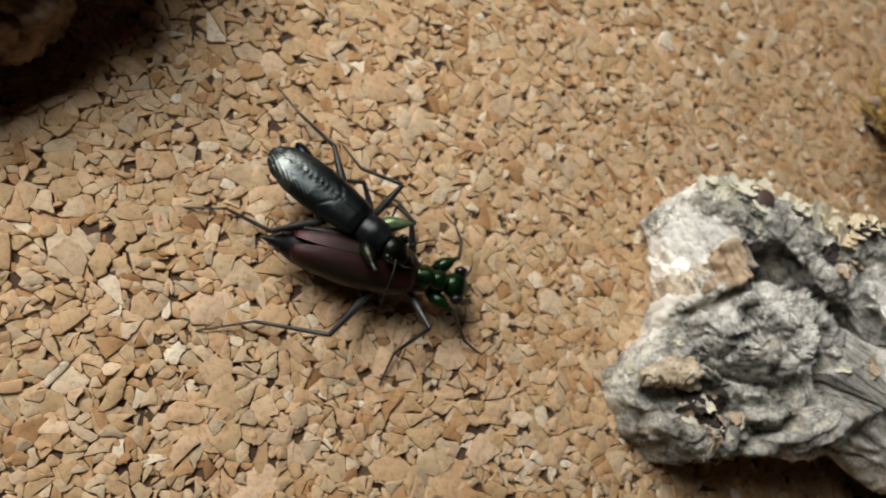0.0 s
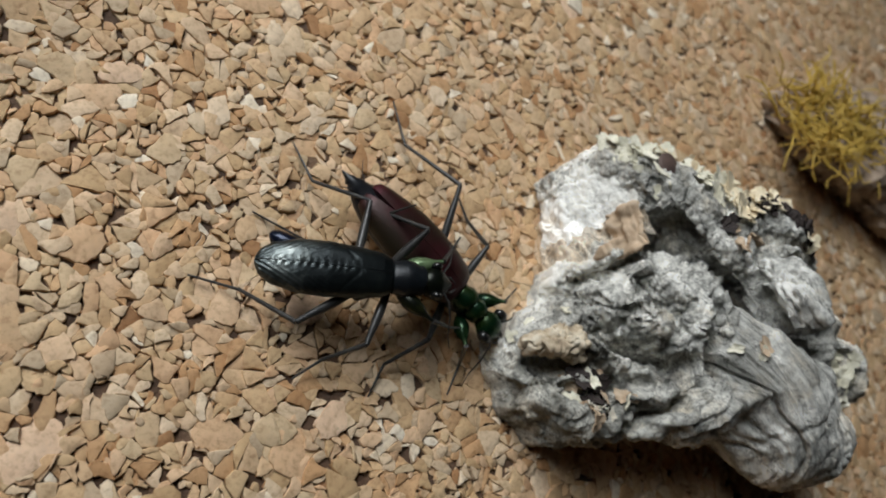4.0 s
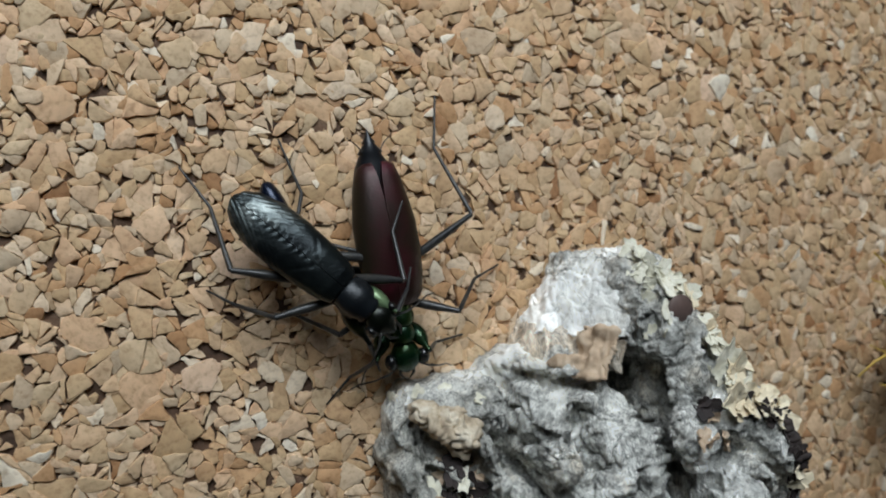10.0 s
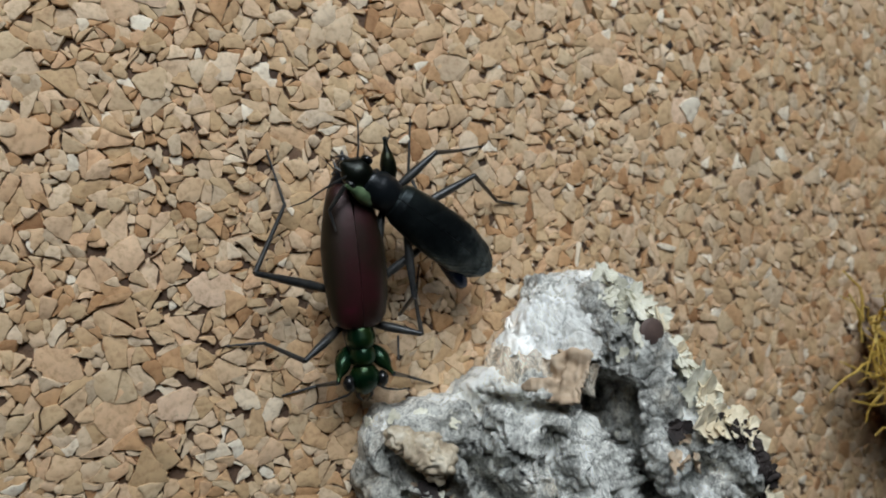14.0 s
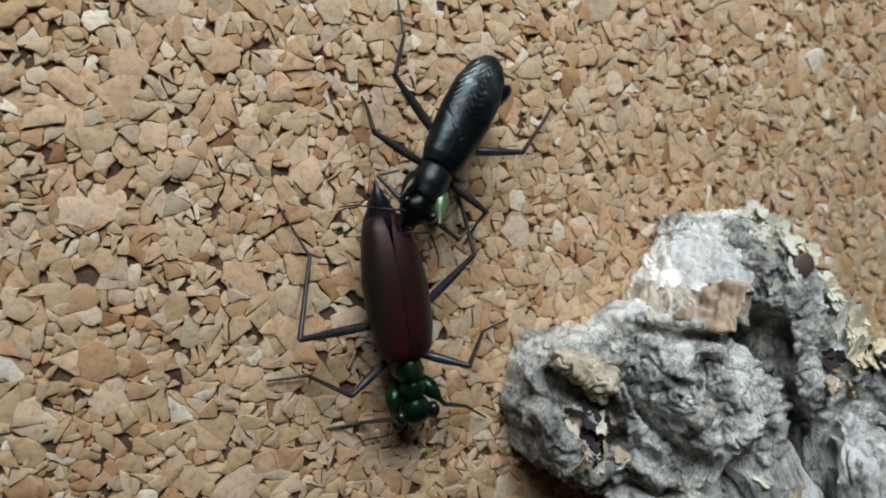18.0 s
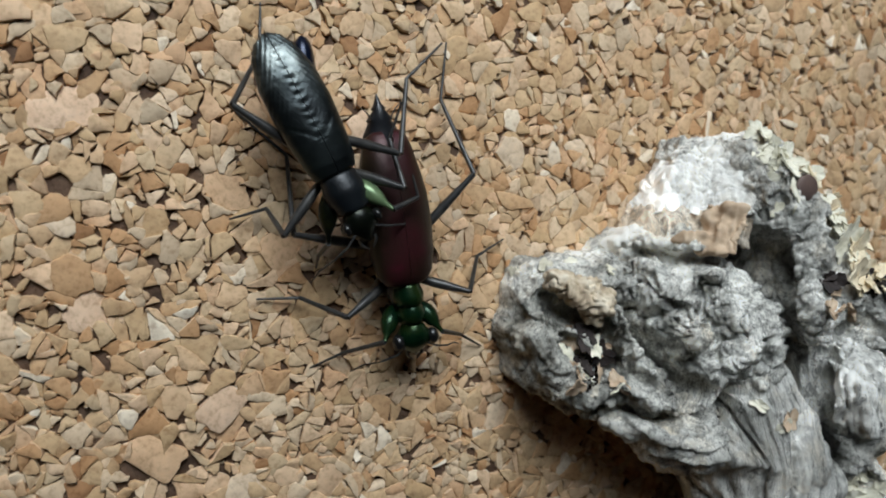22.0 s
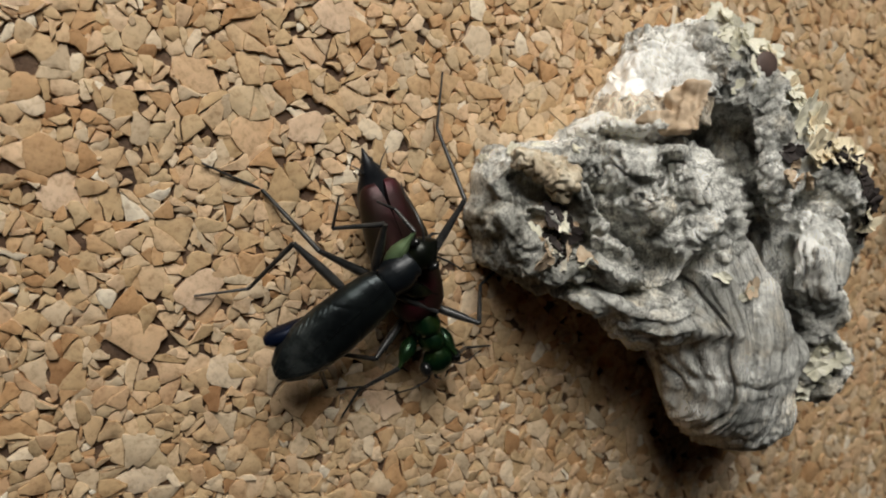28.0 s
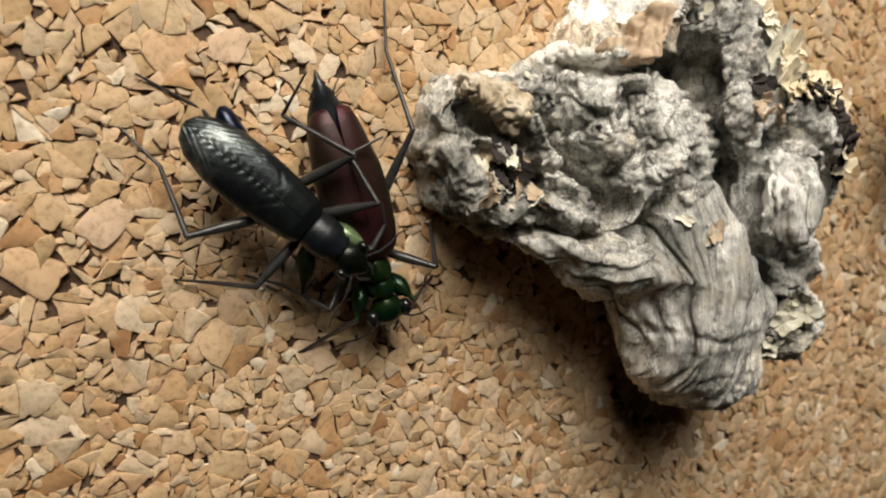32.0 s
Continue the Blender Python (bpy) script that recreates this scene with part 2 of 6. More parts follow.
GREYS = [(0.32, 0.314, 0.30), (0.72, 0.71, 0.685), (0.87, 0.86, 0.835), (0.95, 0.945, 0.93)]
wood_mat = wood_material("weathered_wood", GREYS, (1.0, 0.5, 0.6), (0, 0, 12), 0.42, 0.44, dark_area=(14.2, -12.4, 6.5, 4.6))
barrel_mat = wood_material("grooved_wood", [(0.34, 0.335, 0.32), (0.70, 0.692, 0.67), (0.88, 0.87, 0.85), (0.95, 0.945, 0.93)], (1.9, 0.14, 0.3), (0, 0, -6), 0.42, 0.7, 0.25)
slab_mat = wood_material("bleached_wood", [(0.74, 0.72, 0.69), (0.92, 0.91, 0.895), (0.95, 0.945, 0.935), (0.96, 0.96, 0.95)], (1.8, 0.3, 0.5), (0, 0, 6), 0.7, 0.95, 0.2, 0.0001)
foot_mat = wood_material("streaked_wood", [(0.30, 0.23, 0.16), (0.52, 0.44, 0.35), (0.70, 0.64, 0.56), (0.84, 0.81, 0.76)], (1.8, 0.2, 0.4), (0, 0, 8), 0.5, 0.75, 0.4)
bark_mat = plain("brown_bark", [(0.04, 0.024, 0.017), (0.12, 0.075, 0.047), (0.27, 0.18, 0.125), (0.38, 0.29, 0.23)], 420, 0.9, bump=0.8, bump_scale=900, spec=0.2)
red_bark_mat = plain("reddish_bark", [(0.10, 0.04, 0.03), (0.24, 0.12, 0.09), (0.40, 0.25, 0.20)], 500, 0.85, bump=0.7, bump_scale=1200, spec=0.2)
mossy_bark_mat = plain("tan_brown_bark", [(0.10, 0.07, 0.05), (0.24, 0.18, 0.13), (0.42, 0.33, 0.25), (0.56, 0.48, 0.38)], 420, 0.9, bump=0.8, bump_scale=900, spec=0.2)
moss_mat = plain("dry_moss", [(0.36, 0.23, 0.03), (0.58, 0.40, 0.075), (0.72, 0.56, 0.19)], 400, 0.7, spec=0.3)
lichen_mat = plain("pale_lichen", [(0.30, 0.28, 0.20), (0.66, 0.63, 0.49), (0.82, 0.79, 0.66), (0.88, 0.86, 0.76)], 1300, 0.85, bump=0.5, spec=0.2)
cream_mat = plain("cream_bark", [(0.62, 0.50, 0.32), (0.80, 0.70, 0.50), (0.88, 0.81, 0.64)], 700, 0.7, bump=0.4, spec=0.3)
tan_mat = plain("tan_bark", [(0.36, 0.25, 0.16), (0.56, 0.43, 0.30), (0.68, 0.57, 0.43)], 700, 0.85, bump=0.5, spec=0.2)
knob_mat = plain("cream_wood", [(0.20, 0.14, 0.09), (0.55, 0.46, 0.33), (0.80, 0.74, 0.61)], 900, 0.8, bump=0.7, bump_scale=1500, spec=0.2)


def shell_material():
    """Maroon wing cases that turn green-black towards their outer margin."""
    mat, nt, bsdf = nodes_of("maroon_shell")
    co = nt.nodes.new("ShaderNodeTexCoord")
    xyz = nt.nodes.new("ShaderNodeSeparateXYZ")
    nt.links.new(co.outputs["Object"], xyz.inputs[0])
    off = nt.nodes.new("ShaderNodeMath")
    off.operation = "ABSOLUTE"
    nt.links.new(xyz.outputs["Y"], off.inputs[0])
    wide = nt.nodes.new("ShaderNodeMapRange")
    wide.inputs["From Min"].default_value, wide.inputs["From Max"].default_value = 0.7 * MM, 1.5 * MM
    nt.links.new(off.outputs[0], wide.inputs["Value"])
    # maroon tones; the reddest also carries the pink sheen as colour
    red = ramp(nt, noise_node(nt, 330, 3, 0.55), [(0.34, (0.020, 0.009, 0.006)), (0.52, (0.038, 0.008, 0.010)), (0.68, (0.095, 0.008, 0.024))])
    nt.links.new(mixed(nt, wide.outputs["Result"], red, (0.020, 0.015, 0.008)), bsdf.inputs["Base Color"])
    bsdf.inputs["Roughness"].default_value, bsdf.inputs["Metallic"].default_value = 0.42, 0.3
    bsdf.inputs["Specular IOR Level"].default_value = 0.4
    bumped(nt, bsdf, noise_node(nt, 6000, 4, 0.6), 0.5, 0.00003)
    return mat


maroon_mat = shell_material()
green_mat = plain("green_shell", [(0.003, 0.009, 0.005), (0.006, 0.026, 0.010), (0.030, 0.050, 0.008)], 700, 0.26, 0.6, bump=0.3, bump_scale=5000, bump_size=0.00003)
black_mat = plain("black_shell", [(0.006, 0.006, 0.008), (0.014, 0.015, 0.018), (0.028, 0.030, 0.034)], 900, 0.35, 0.2, bump=0.2, bump_scale=5000, bump_size=0.00003)
sheen_mat = plain("glossy_black_shell", [(0.005, 0.006, 0.008), (0.010, 0.013, 0.016)], 900, 0.36, 0.3, bump=0.6, bump_scale=4000, bump_size=0.00004)
dim_green_mat = plain("dim_green_shell", [(0.003, 0.004, 0.003), (0.007, 0.009, 0.006), (0.026, 0.029, 0.009)], 900, 0.3, 0.6, bump=0.25, bump_scale=4000, bump_size=0.00004)


def blue_shell():
    """Blue-black wing cases: smooth and dark in front, scored behind, where silvery sheen is put into the colour."""
    mat, nt, bsdf = nodes_of("blue_black_shell")
    co = nt.nodes.new("ShaderNodeTexCoord")
    xyz = nt.nodes.new("ShaderNodeSeparateXYZ")
    nt.links.new(co.outputs["Object"], xyz.inputs[0])
    back = nt.nodes.new("ShaderNodeMapRange")
    back.inputs["From Min"].default_value, back.inputs["From Max"].default_value = -1.2 * MM, -4.2 * MM
    nt.links.new(xyz.outputs["X"], back.inputs["Value"])
    dark = ramp(nt, noise_node(nt, 420, 4, 0.6), [(0.3, (0.010, 0.012, 0.014)), (0.5, (0.022, 0.027, 0.028)), (0.7, (0.040, 0.052, 0.048))])
    # paler rear tones paint in the silvery highlights of the wrinkles
    pale = ramp(nt, noise_node(nt, 600, 5, 0.65), [(0.36, (0.020, 0.024, 0.026)), (0.5, (0.044, 0.053, 0.054)), (0.64, (0.13, 0.145, 0.14))])
    nt.links.new(mixed(nt, back.outputs["Result"], dark, pale), bsdf.inputs["Base Color"])
    bsdf.inputs["Roughness"].default_value, bsdf.inputs["Metallic"].default_value = 0.33, 0.8
    bumped(nt, bsdf, noise_node(nt, 2500, 4, 0.6), 0.6, 0.00005)
    return mat


blue_mat = blue_shell()
leg_mat = plain("dark_leg", [(0.012, 0.012, 0.013), (0.03, 0.03, 0.03), (0.06, 0.058, 0.052)], 1500, 0.35, 0.2)
eye_mat = plain("black_eye", [(0.005, 0.005, 0.005), (0.01, 0.01, 0.01)], 900, 0.25)
abdomen_mat = plain("blue_abdomen", [(0.004, 0.006, 0.014), (0.008, 0.016, 0.045)], 600, 0.25, 0.5)
pale_green_mat = plain("pale_green_femur", [(0.05, 0.09, 0.04), (0.20, 0.28, 0.14)], 900, 0.3, 0.4)
disc_mat = plain("brown_disc", [(0.06, 0.04, 0.035), (0.13, 0.085, 0.07)], 900, 0.6, bump=0.3)
white_mat = plain("white_chip", [(0.62, 0.56, 0.44), (0.80, 0.76, 0.66)], 900, 0.6)
brown_cork_mat = cork_material("brown_cork", True, (0.66, 0.46, 0.28))
rosy_cork_mat = cork_material("rosy_cork", True, (0.73, 0.545, 0.38))
pale_cork_mat = cork_material("pale_cork", True, (0.74, 0.605, 0.44))
soot_mat = plain("black_fleck", [(0.012, 0.01, 0.01), (0.05, 0.035, 0.03)], 900, 0.8)


# ---- cork board ----
def inside(x, y, corners):
    return all((bx - ax) * (y - ay) - (by - ay) * (x - ax) >= 0 for (ax, ay), (bx, by) in zip(corners, corners[1:] + corners[:1]))


FIELD = [(-28, 4), (-14, -33), (59, -47), (108, 0), (60, 27), (-14, 38)]


def clip(poly, ux, uy, cut):
    """The part of a polygon where ux * x + uy * y <= cut."""
    out, n = [], len(poly)
    side = [ux * x + uy * y - cut for x, y in poly]
    for k in range(n):
        a, b, da, db = poly[k], poly[(k + 1) % n], side[k], side[(k + 1) % n]
        if da <= 0:
            out.append(a)
        if (da < 0 < db) or (db < 0 < da):
            f = da / (da - db)
            out.append((a[0] + f * (b[0] - a[0]), a[1] + f * (b[1] - a[1])))
    return out


def area(poly):
    return 0.5 * sum(poly[k - 1][0] * poly[k][1] - poly[k][0] * poly[k - 1][1] for k in range(len(poly)))


def cork_cells(step=1.5):
    """Angular shards of mixed size that fill the field: uneven cells, broken along random cuts."""
    rng = random.Random(5)
    seeds = {}
    for i in range(int(140 / step)):
        for j in range(int(88 / step)):
            seeds[i, j] = (-30 + (i + rng.random()) * step, -48 + (j + rng.random()) * step)
    shards = []
    for (i, j), (px, py) in seeds.items():
        if not inside(px, py, FIELD):
            continue
        c = 2 * step
        poly = [(px - c, py - c), (px + c, py - c), (px + c, py + c), (px - c, py + c)]
        for di in (0, -1, 1, -2, 2):
            for dj in (0, -1, 1, -2, 2):
                other = seeds.get((i + di, j + dj))
                if other and (di or dj) and len(poly) > 2:
                    poly = clip(poly, other[0] - px, other[1] - py, (other[0] ** 2 + other[1] ** 2 - px ** 2 - py ** 2) / 2)
        todo = [poly]
        while todo:
            q = todo.pop()
            if len(q) < 3:
                continue
            size = area(q)
            if size < 0.06:
                continue
            if size < min(4.6, 0.62 * math.exp(rng.gauss(0.0, 0.85))) * (1.6 if px > 55 else 1.0):
                shards.append(q)
                continue
            cx, cy = sum(p[0] for p in q) / len(q), sum(p[1] for p in q) / len(q)
            # break across the long way, off the middle
            dx, dy = max(((p[0] - cx, p[1] - cy) for p in q), key=lambda d: d[0] ** 2 + d[1] ** 2)
            turn = math.atan2(dy, dx) + rng.gauss(0, 0.35)
            ux, uy = math.cos(turn), math.sin(turn)
            cut = ux * cx + uy * cy + rng.gauss(0, 0.12) * math.sqrt(size)
            todo += [clip(q, ux, uy, cut), clip(q, -ux, -uy, -cut)]
    return shards


def cork_grain(poly, rng, always=False):
    """One crumb of cork: a flat-topped, worn polygon with chipped corners, sunk in the binder."""
    cx, cy = sum(p[0] for p in poly) / len(poly), sum(p[1] for p in poly) / len(poly)
    size = math.sqrt(sum((p[0] - cx) ** 2 + (p[1] - cy) ** 2 for p in poly) / len(poly))
    if size < 0.1:
        return None
    pts, n = [], len(poly)
    for k in range(n):
        z, a, b = poly[k - 1], poly[k], poly[(k + 1) % n]
        la, lb = math.hypot(z[0] - a[0], z[1] - a[1]), math.hypot(b[0] - a[0], b[1] - a[1])
        if la < 0.08:
            continue
        chip = rng.uniform(0.08, 0.42) if rng.random() < 0.45 else 0.0
        if chip > 0.05 and min(la, lb) > 0.3:
            for o, l in ((z, la), (b, lb)):
                f = min(0.4, chip * rng.uniform(0.5, 1.2) / l)
                pts.append((a[0] + f * (o[0] - a[0]), a[1] + f * (o[1] - a[1])))
        else:
            pts.append((a[0] + rng.gauss(0, 0.035), a[1] + rng.gauss(0, 0.035)))
        if lb > 0.8:
            f = rng.uniform(0.35, 0.65)
            pts.append((a[0] + f * (b[0] - a[0]) + rng.gauss(0, 0.06), a[1] + f * (b[1] - a[1]) + rng.gauss(0, 0.06)))
    n = len(pts)
    if n < 3:
        return None
    # worn corners: cut each one, nudge every new point
    soft, rag = [], min(0.04, 0.055 * size)
    for k in range(n):
        a, b = pts[k], pts[(k + 1) % n]
        for f in (0.18, 0.82):
            soft.append((a[0] + f * (b[0] - a[0]) + rng.gauss(0, rag), a[1] + f * (b[1] - a[1]) + rng.gauss(0, rag)))
    pts, n = soft, len(soft)
    if not always and size < 0.44 and rng.random() < 0.30:
        return None
    gap = rng.uniform(-0.14, 0.03)
    lean = 0.06 if size > 0.6 else 0.125
    tx, ty = rng.gauss(0, lean), rng.gauss(0, lean)
    top = rng.gauss(0.0, 0.07) - (0.10 if size < 0.35 else 0)
    spin = rng.gauss(0, 0.06)
    c_, s_ = math.cos(spin), math.sin(spin)
    verts, faces = [], []
    for inset, dz in ((gap, -0.75), (gap, -0.22), (gap + 0.015, -0.07), (gap + 0.04, -0.02), (gap + 0.10, 0.0)):
        for x, y in pts:
            s = max(1 - inset * (rng.uniform(0.6, 1.4) if inset > gap else 1.0) / size, 0.4)
            u, v = (x - cx) * s, (y - cy) * s
            u, v = c_ * u - s_ * v, s_ * u + c_ * v
            verts.append((u, v, (top + dz + tx * u + ty * v) if dz > -0.5 else -0.75))
    for r in range(4):
        for k in range(n):
            faces.append((r * n + k, r * n + (k + 1) % n, (r + 1) * n + (k + 1) % n, (r + 1) * n + k))
    faces.append(tuple(range(4 * n, 5 * n)))
    return cx, cy, verts, faces


BOARD_Z = -0.26
board = new("cork_board")
tagged(board, "tan agglomerated cork board of pressed crumbs", "cork board", kind="structure")
bx = [(-150, -150, BOARD_Z - 6), (200, -150, BOARD_Z - 6), (200, 104, BOARD_Z - 6), (-150, 104, BOARD_Z - 6),
      (-150, -150, BOARD_Z), (200, -150, BOARD_Z), (200, 104, BOARD_Z), (-150, 104, BOARD_Z)]
part("board_core", bx, [(3, 2, 1, 0), (4, 5, 6, 7), (0, 1, 5, 4), (1, 2, 6, 5), (2, 3, 7, 6), (3, 0, 4, 7)], cork_base_mat, board, smooth=False)


# ---- plain unseen room added round the board to shape light and reflections ----
def slab_box(name, x0, y0, z0, x1, y1, z1, label):
    v = [(x, y, z) for z in (z0, z1) for x, y in ((x0, y0), (x1, y0), (x1, y1), (x0, y1))]
    ob = part(name, v, [(3, 2, 1, 0), (4, 5, 6, 7), (0, 1, 5, 4), (1, 2, 6, 5), (2, 3, 7, 6), (3, 0, 4, 7)], wall_mat if "table" not in name else table_mat, None, smooth=False)
    return tagged(ob, label, name.split("_")[0], kind="structure")


wall_mat = plain("wall_paint", [(0.58, 0.575, 0.56), (0.65, 0.645, 0.63)], 3, 0.9)
table_mat = plain("table_top", [(0.10, 0.065, 0.04), (0.15, 0.10, 0.06)], 20, 0.6)
slab_box("table", -900, -700, BOARD_Z - 36, 900, 108, BOARD_Z - 6.2, "plain brown table top under the board")
WALL = LAMP_BOX[1] + 1
slab_box("ceiling", -1800, -1800, 1500, 1800, WALL + 45, 1580, "plain grey ceiling, added out of view")
slab_box("wall_west", -1880, -1800, -740, -1800, WALL + 45, 1500, "plain grey wall, added out of view")
slab_box("wall_east", 1800, -1800, -740, 1880, WALL + 45, 1500, "plain grey wall, added out of view")
slab_box("wall_south", -1880, -1880, -740, 1880, -1800, 1500, "plain grey wall, added out of view")
# the lamp side: an added wall with an opening that lets light in
wx0, wx1, wz0, wz1 = LAMP_BOX[0] - 78, LAMP_BOX[0] + 78, LAMP_BOX[2] - 66, LAMP_BOX[2] + 66
slab_box("wall_north", -1880, WALL, -740, wx0, WALL + 45, 1580, "plain grey wall, added with an opening for the lamp")
slab_box("wall_north", wx1, WALL, -740, 1880, WALL + 45, 1580, "plain grey wall, added with an opening for the lamp")
slab_box("wall_north", wx0, WALL, -740, wx1, WALL + 45, wz0, "plain grey wall, added with an opening for the lamp")
slab_box("wall_north", wx0, WALL, wz1, wx1, WALL + 45, 1580, "plain grey wall, added with an opening for the lamp")
slab_box("floor", -1880, -1880, -780, 1880, WALL + 45, -740, "plain grey floor")


# ---- wood chunks ----
def lumpy(name, lobes, voxel, relief, material, parent=None, label=""):
    """One solid from overlapping pieces, skinned and weathered by relief(points, normals)."""
    v, f = merged(lobes)
    rough_mesh = bpy.data.meshes.new(name)
    rough_mesh.from_pydata(v, [], f)
    tmp = new(name, rough_mesh)
    mod = tmp.modifiers.new("skin", "REMESH")
    mod.mode, mod.voxel_size = "VOXEL", voxel
    me = bpy.data.meshes.new_from_object(tmp.evaluated_get(bpy.context.evaluated_depsgraph_get()))
    bpy.data.objects.remove(tmp)
    n = len(me.vertices)
    co, no = np.empty(n * 3), np.empty(n * 3)
    me.vertices.foreach_get("co", co)
    me.vertices.foreach_get("normal", no)
    co, no = co.reshape(-1, 3), no.reshape(-1, 3)
    co = relief(co, no)
    co[:, 2] = np.maximum(co[:, 2], 0.02)
    me.vertices.foreach_set("co", (co * MM).ravel())
    me.materials.clear()
    me.materials.append(material)
    me.polygons.foreach_set("use_smooth", [True] * len(me.polygons))
    me.update()
    ob = new(name, me)
    ob.parent = parent
    if label:
        tagged(ob, label)
    return ob


# lobes of the wood: places along each crest (x, y, height, half width), then how square its shoulders are
BODY_LOBES = [
    ([(12.9, -10.8, 5.0, 1.8), (13.4, -12.8, 6.2, 2.4), (13.8, -15.2, 6.6, 2.7), (15.0, -16.6, 6.4, 2.2)], 2.6),
    ([(12.8, -9.9, 5.2, 1.3), (13.8, -10.0, 6.2, 1.3), (14.8, -9.8, 6.4, 1.5), (16.4, -9.6, 6.8, 1.6)], 2.4),
    ([(15.3, -11.6, 7.3, 1.2), (16.1, -13.2, 7.6, 1.1)], 2.2),
    ([(18.9, -8.6, 5.9, 2.0), (19.3, -10.2, 8.3, 2.0), (19.3, -12.3, 9.2, 1.8)], 2.8),
    ([(21.6, -8.6, 7.6, 2.3), (22.6, -10.0, 8.9, 2.6), (23.2, -12.6, 9.8, 2.3), (24.2, -15.0, 9.6, 2.3)], 3.4),
    ([(21.3, -9.2, 8.4, 2.0), (22.0, -11.2, 9.5, 1.8), (22.1, -13.2, 9.8, 1.5)], 2.4),
    ([(18.4, -14.8, 7.8, 2.2), (20.4, -15.6, 8.8, 2.4), (21.4, -14.2, 9.2, 2.0)], 2.2),
    ([(15.8, -15.6, 7.5, 1.2), (17.4, -16.0, 8.0, 1.1), (18.8, -16.6, 8.2, 1.3)], 2.0),
    ([(18.5, -12.8, 5.0, 4.6), (25.0, -10.6, 6.4, 6.2), (27.0, -18.0, 6.0, 6.2)], 2.8),
    ([(25.7, -2.2, 7.6, 1.6), (26.3, -3.8, 9.4, 2.2), (26.2, -6.0, 10.2, 2.3), (25.9, -8.4, 10.8, 1.9), (26.0, -10.2, 11.3, 1.7), (26.1, -11.8, 11.6, 1.4)], 3.6),
    ([(25.2, -1.8, 7.2, 1.6), (25.2, -4.0, 9.1, 1.9), (25.2, -5.8, 9.8, 1.7)], 3.6),
    ([(27.5, -4.6, 9.2, 1.9), (28.5, -7.2, 10.7, 2.2), (28.6, -9.8, 11.3, 2.0)], 2.4),
    ([(30.0, -9.6, 11.9, 1.9), (31.4, -12.0, 12.5, 2.0), (32.4, -14.6, 11.6, 2.1)], 2.3),
    ([(29.4, -12.5, 12.9, 1.3), (29.9, -13.4, 12.7, 1.2)], 2.0),
    ([(26.6, -12.8, 10.2, 2.4), (28.6, -13.0, 11.2, 2.4), (30.6, -13.6, 11.4, 2.6)], 3.0),
    ([(30.8, -16.6, 11.9, 2.4), (32.0, -18.8, 11.2, 3.0)], 2.2),
    ([(30.4, -20.6, 10.8, 2.8), (31.5, -22.3, 11.9, 3.2), (32.0, -22.9, 11.0, 2.8)], 3.0),
]
# dark clefts: a line of places, half width and depth
CLEFTS = [
    ([(23.9, -6.8), (24.2, -8.2), (24.1, -9.6), (24.7, -11.2), (25.4, -12.8), (26.2, -14.4)], 0.60, 9.0), ([(22.3, -7.9), (23.4, -7.5), (24.6, -7.0)], 0.5, 2.6),
    ([(26.2, -14.2), (26.1, -15.6), (26.4, -17.2), (27.6, -18.6), (29.0, -19.8)], 0.58, 8.0), ([(24.0, -5.4), (23.9, -6.8)], 0.35, 3.0), ([(25.3, -1.6), (24.95, -2.8), (24.3, -4.4), (23.9, -5.6)], 0.24, 3.0),
    ([(17.4, -13.2), (18.4, -14.6), (19.9, -16.3)], 0.5, 2.4), ([(17.5, -8.2), (17.5, -10.4), (17.8, -12.3), (18.8, -14.0), (20.2, -15.6)], 0.7, 3.6), ([(18.3, -10.7), (19.6, -11.1), (20.9, -10.7)], 0.25, 0.9),
    ([(17.6, -7.9), (19.6, -8.1), (21.6, -8.3)], 0.55, 2.2), ([(12.2, -10.9), (13.6, -11.7), (15.0, -12.4)], 0.5, 1.2), ([(12.7, -13.2), (14.0, -14.1), (15.0, -15.0)], 0.75, 1.5),
    ([(23.3, -12.6), (23.3, -14.6), (22.9, -16.4), (22.2, -18.6), (21.6, -20.6)], 0.40, 2.4), ([(14.9, -17.2), (16.8, -17.0), (18.6, -17.3)], 0.5, 2.2),
    ([(26.9, -11.8), (27.8, -11.4), (28.6, -11.9), (27.4, -12.8), (26.4, -13.0)], 0.85, 3.8), ([(29.6, -14.4), (30.4, -15.0)], 0.7, 2.4), ([(20.6, -9.4), (20.9, -11.6), (20.7, -13.6)], 0.40, 1.6),
    ([(30.5, -21.9), (30.7, -22.9)], 1.7, 1.4), ([(20.4, -13.6), (21.6, -12.6)], 0.35, 1.2), ([(27.2, -9.6), (27.5, -8.4), (27.4, -6.0)], 0.45, 1.6), ([(16.3, -14.4), (17.6, -15.2)], 0.4, 1.4),
]


def cleft_depth(p):
    out = np.zeros(len(p))
    wob = 0.25 * grain(p, 0.9, 21, 2)
    for line, width, depth in CLEFTS:
        far = np.full(len(p), 9.0)
        for (ax, ay), (bx_, by_) in zip(line, line[1:]):
            dx, dy = bx_ - ax, by_ - ay
            f = np.clip(((p[:, 0] - ax) * dx + (p[:, 1] - ay) * dy) / (dx * dx + dy * dy), 0, 1)
            far = np.minimum(far, np.hypot(p[:, 0] - ax - f * dx, p[:, 1] - ay - f * dy))
        out = np.maximum(out, depth * np.clip(1 - ((far + wob) / width).clip(0) ** 4, 0, 1))
    return out


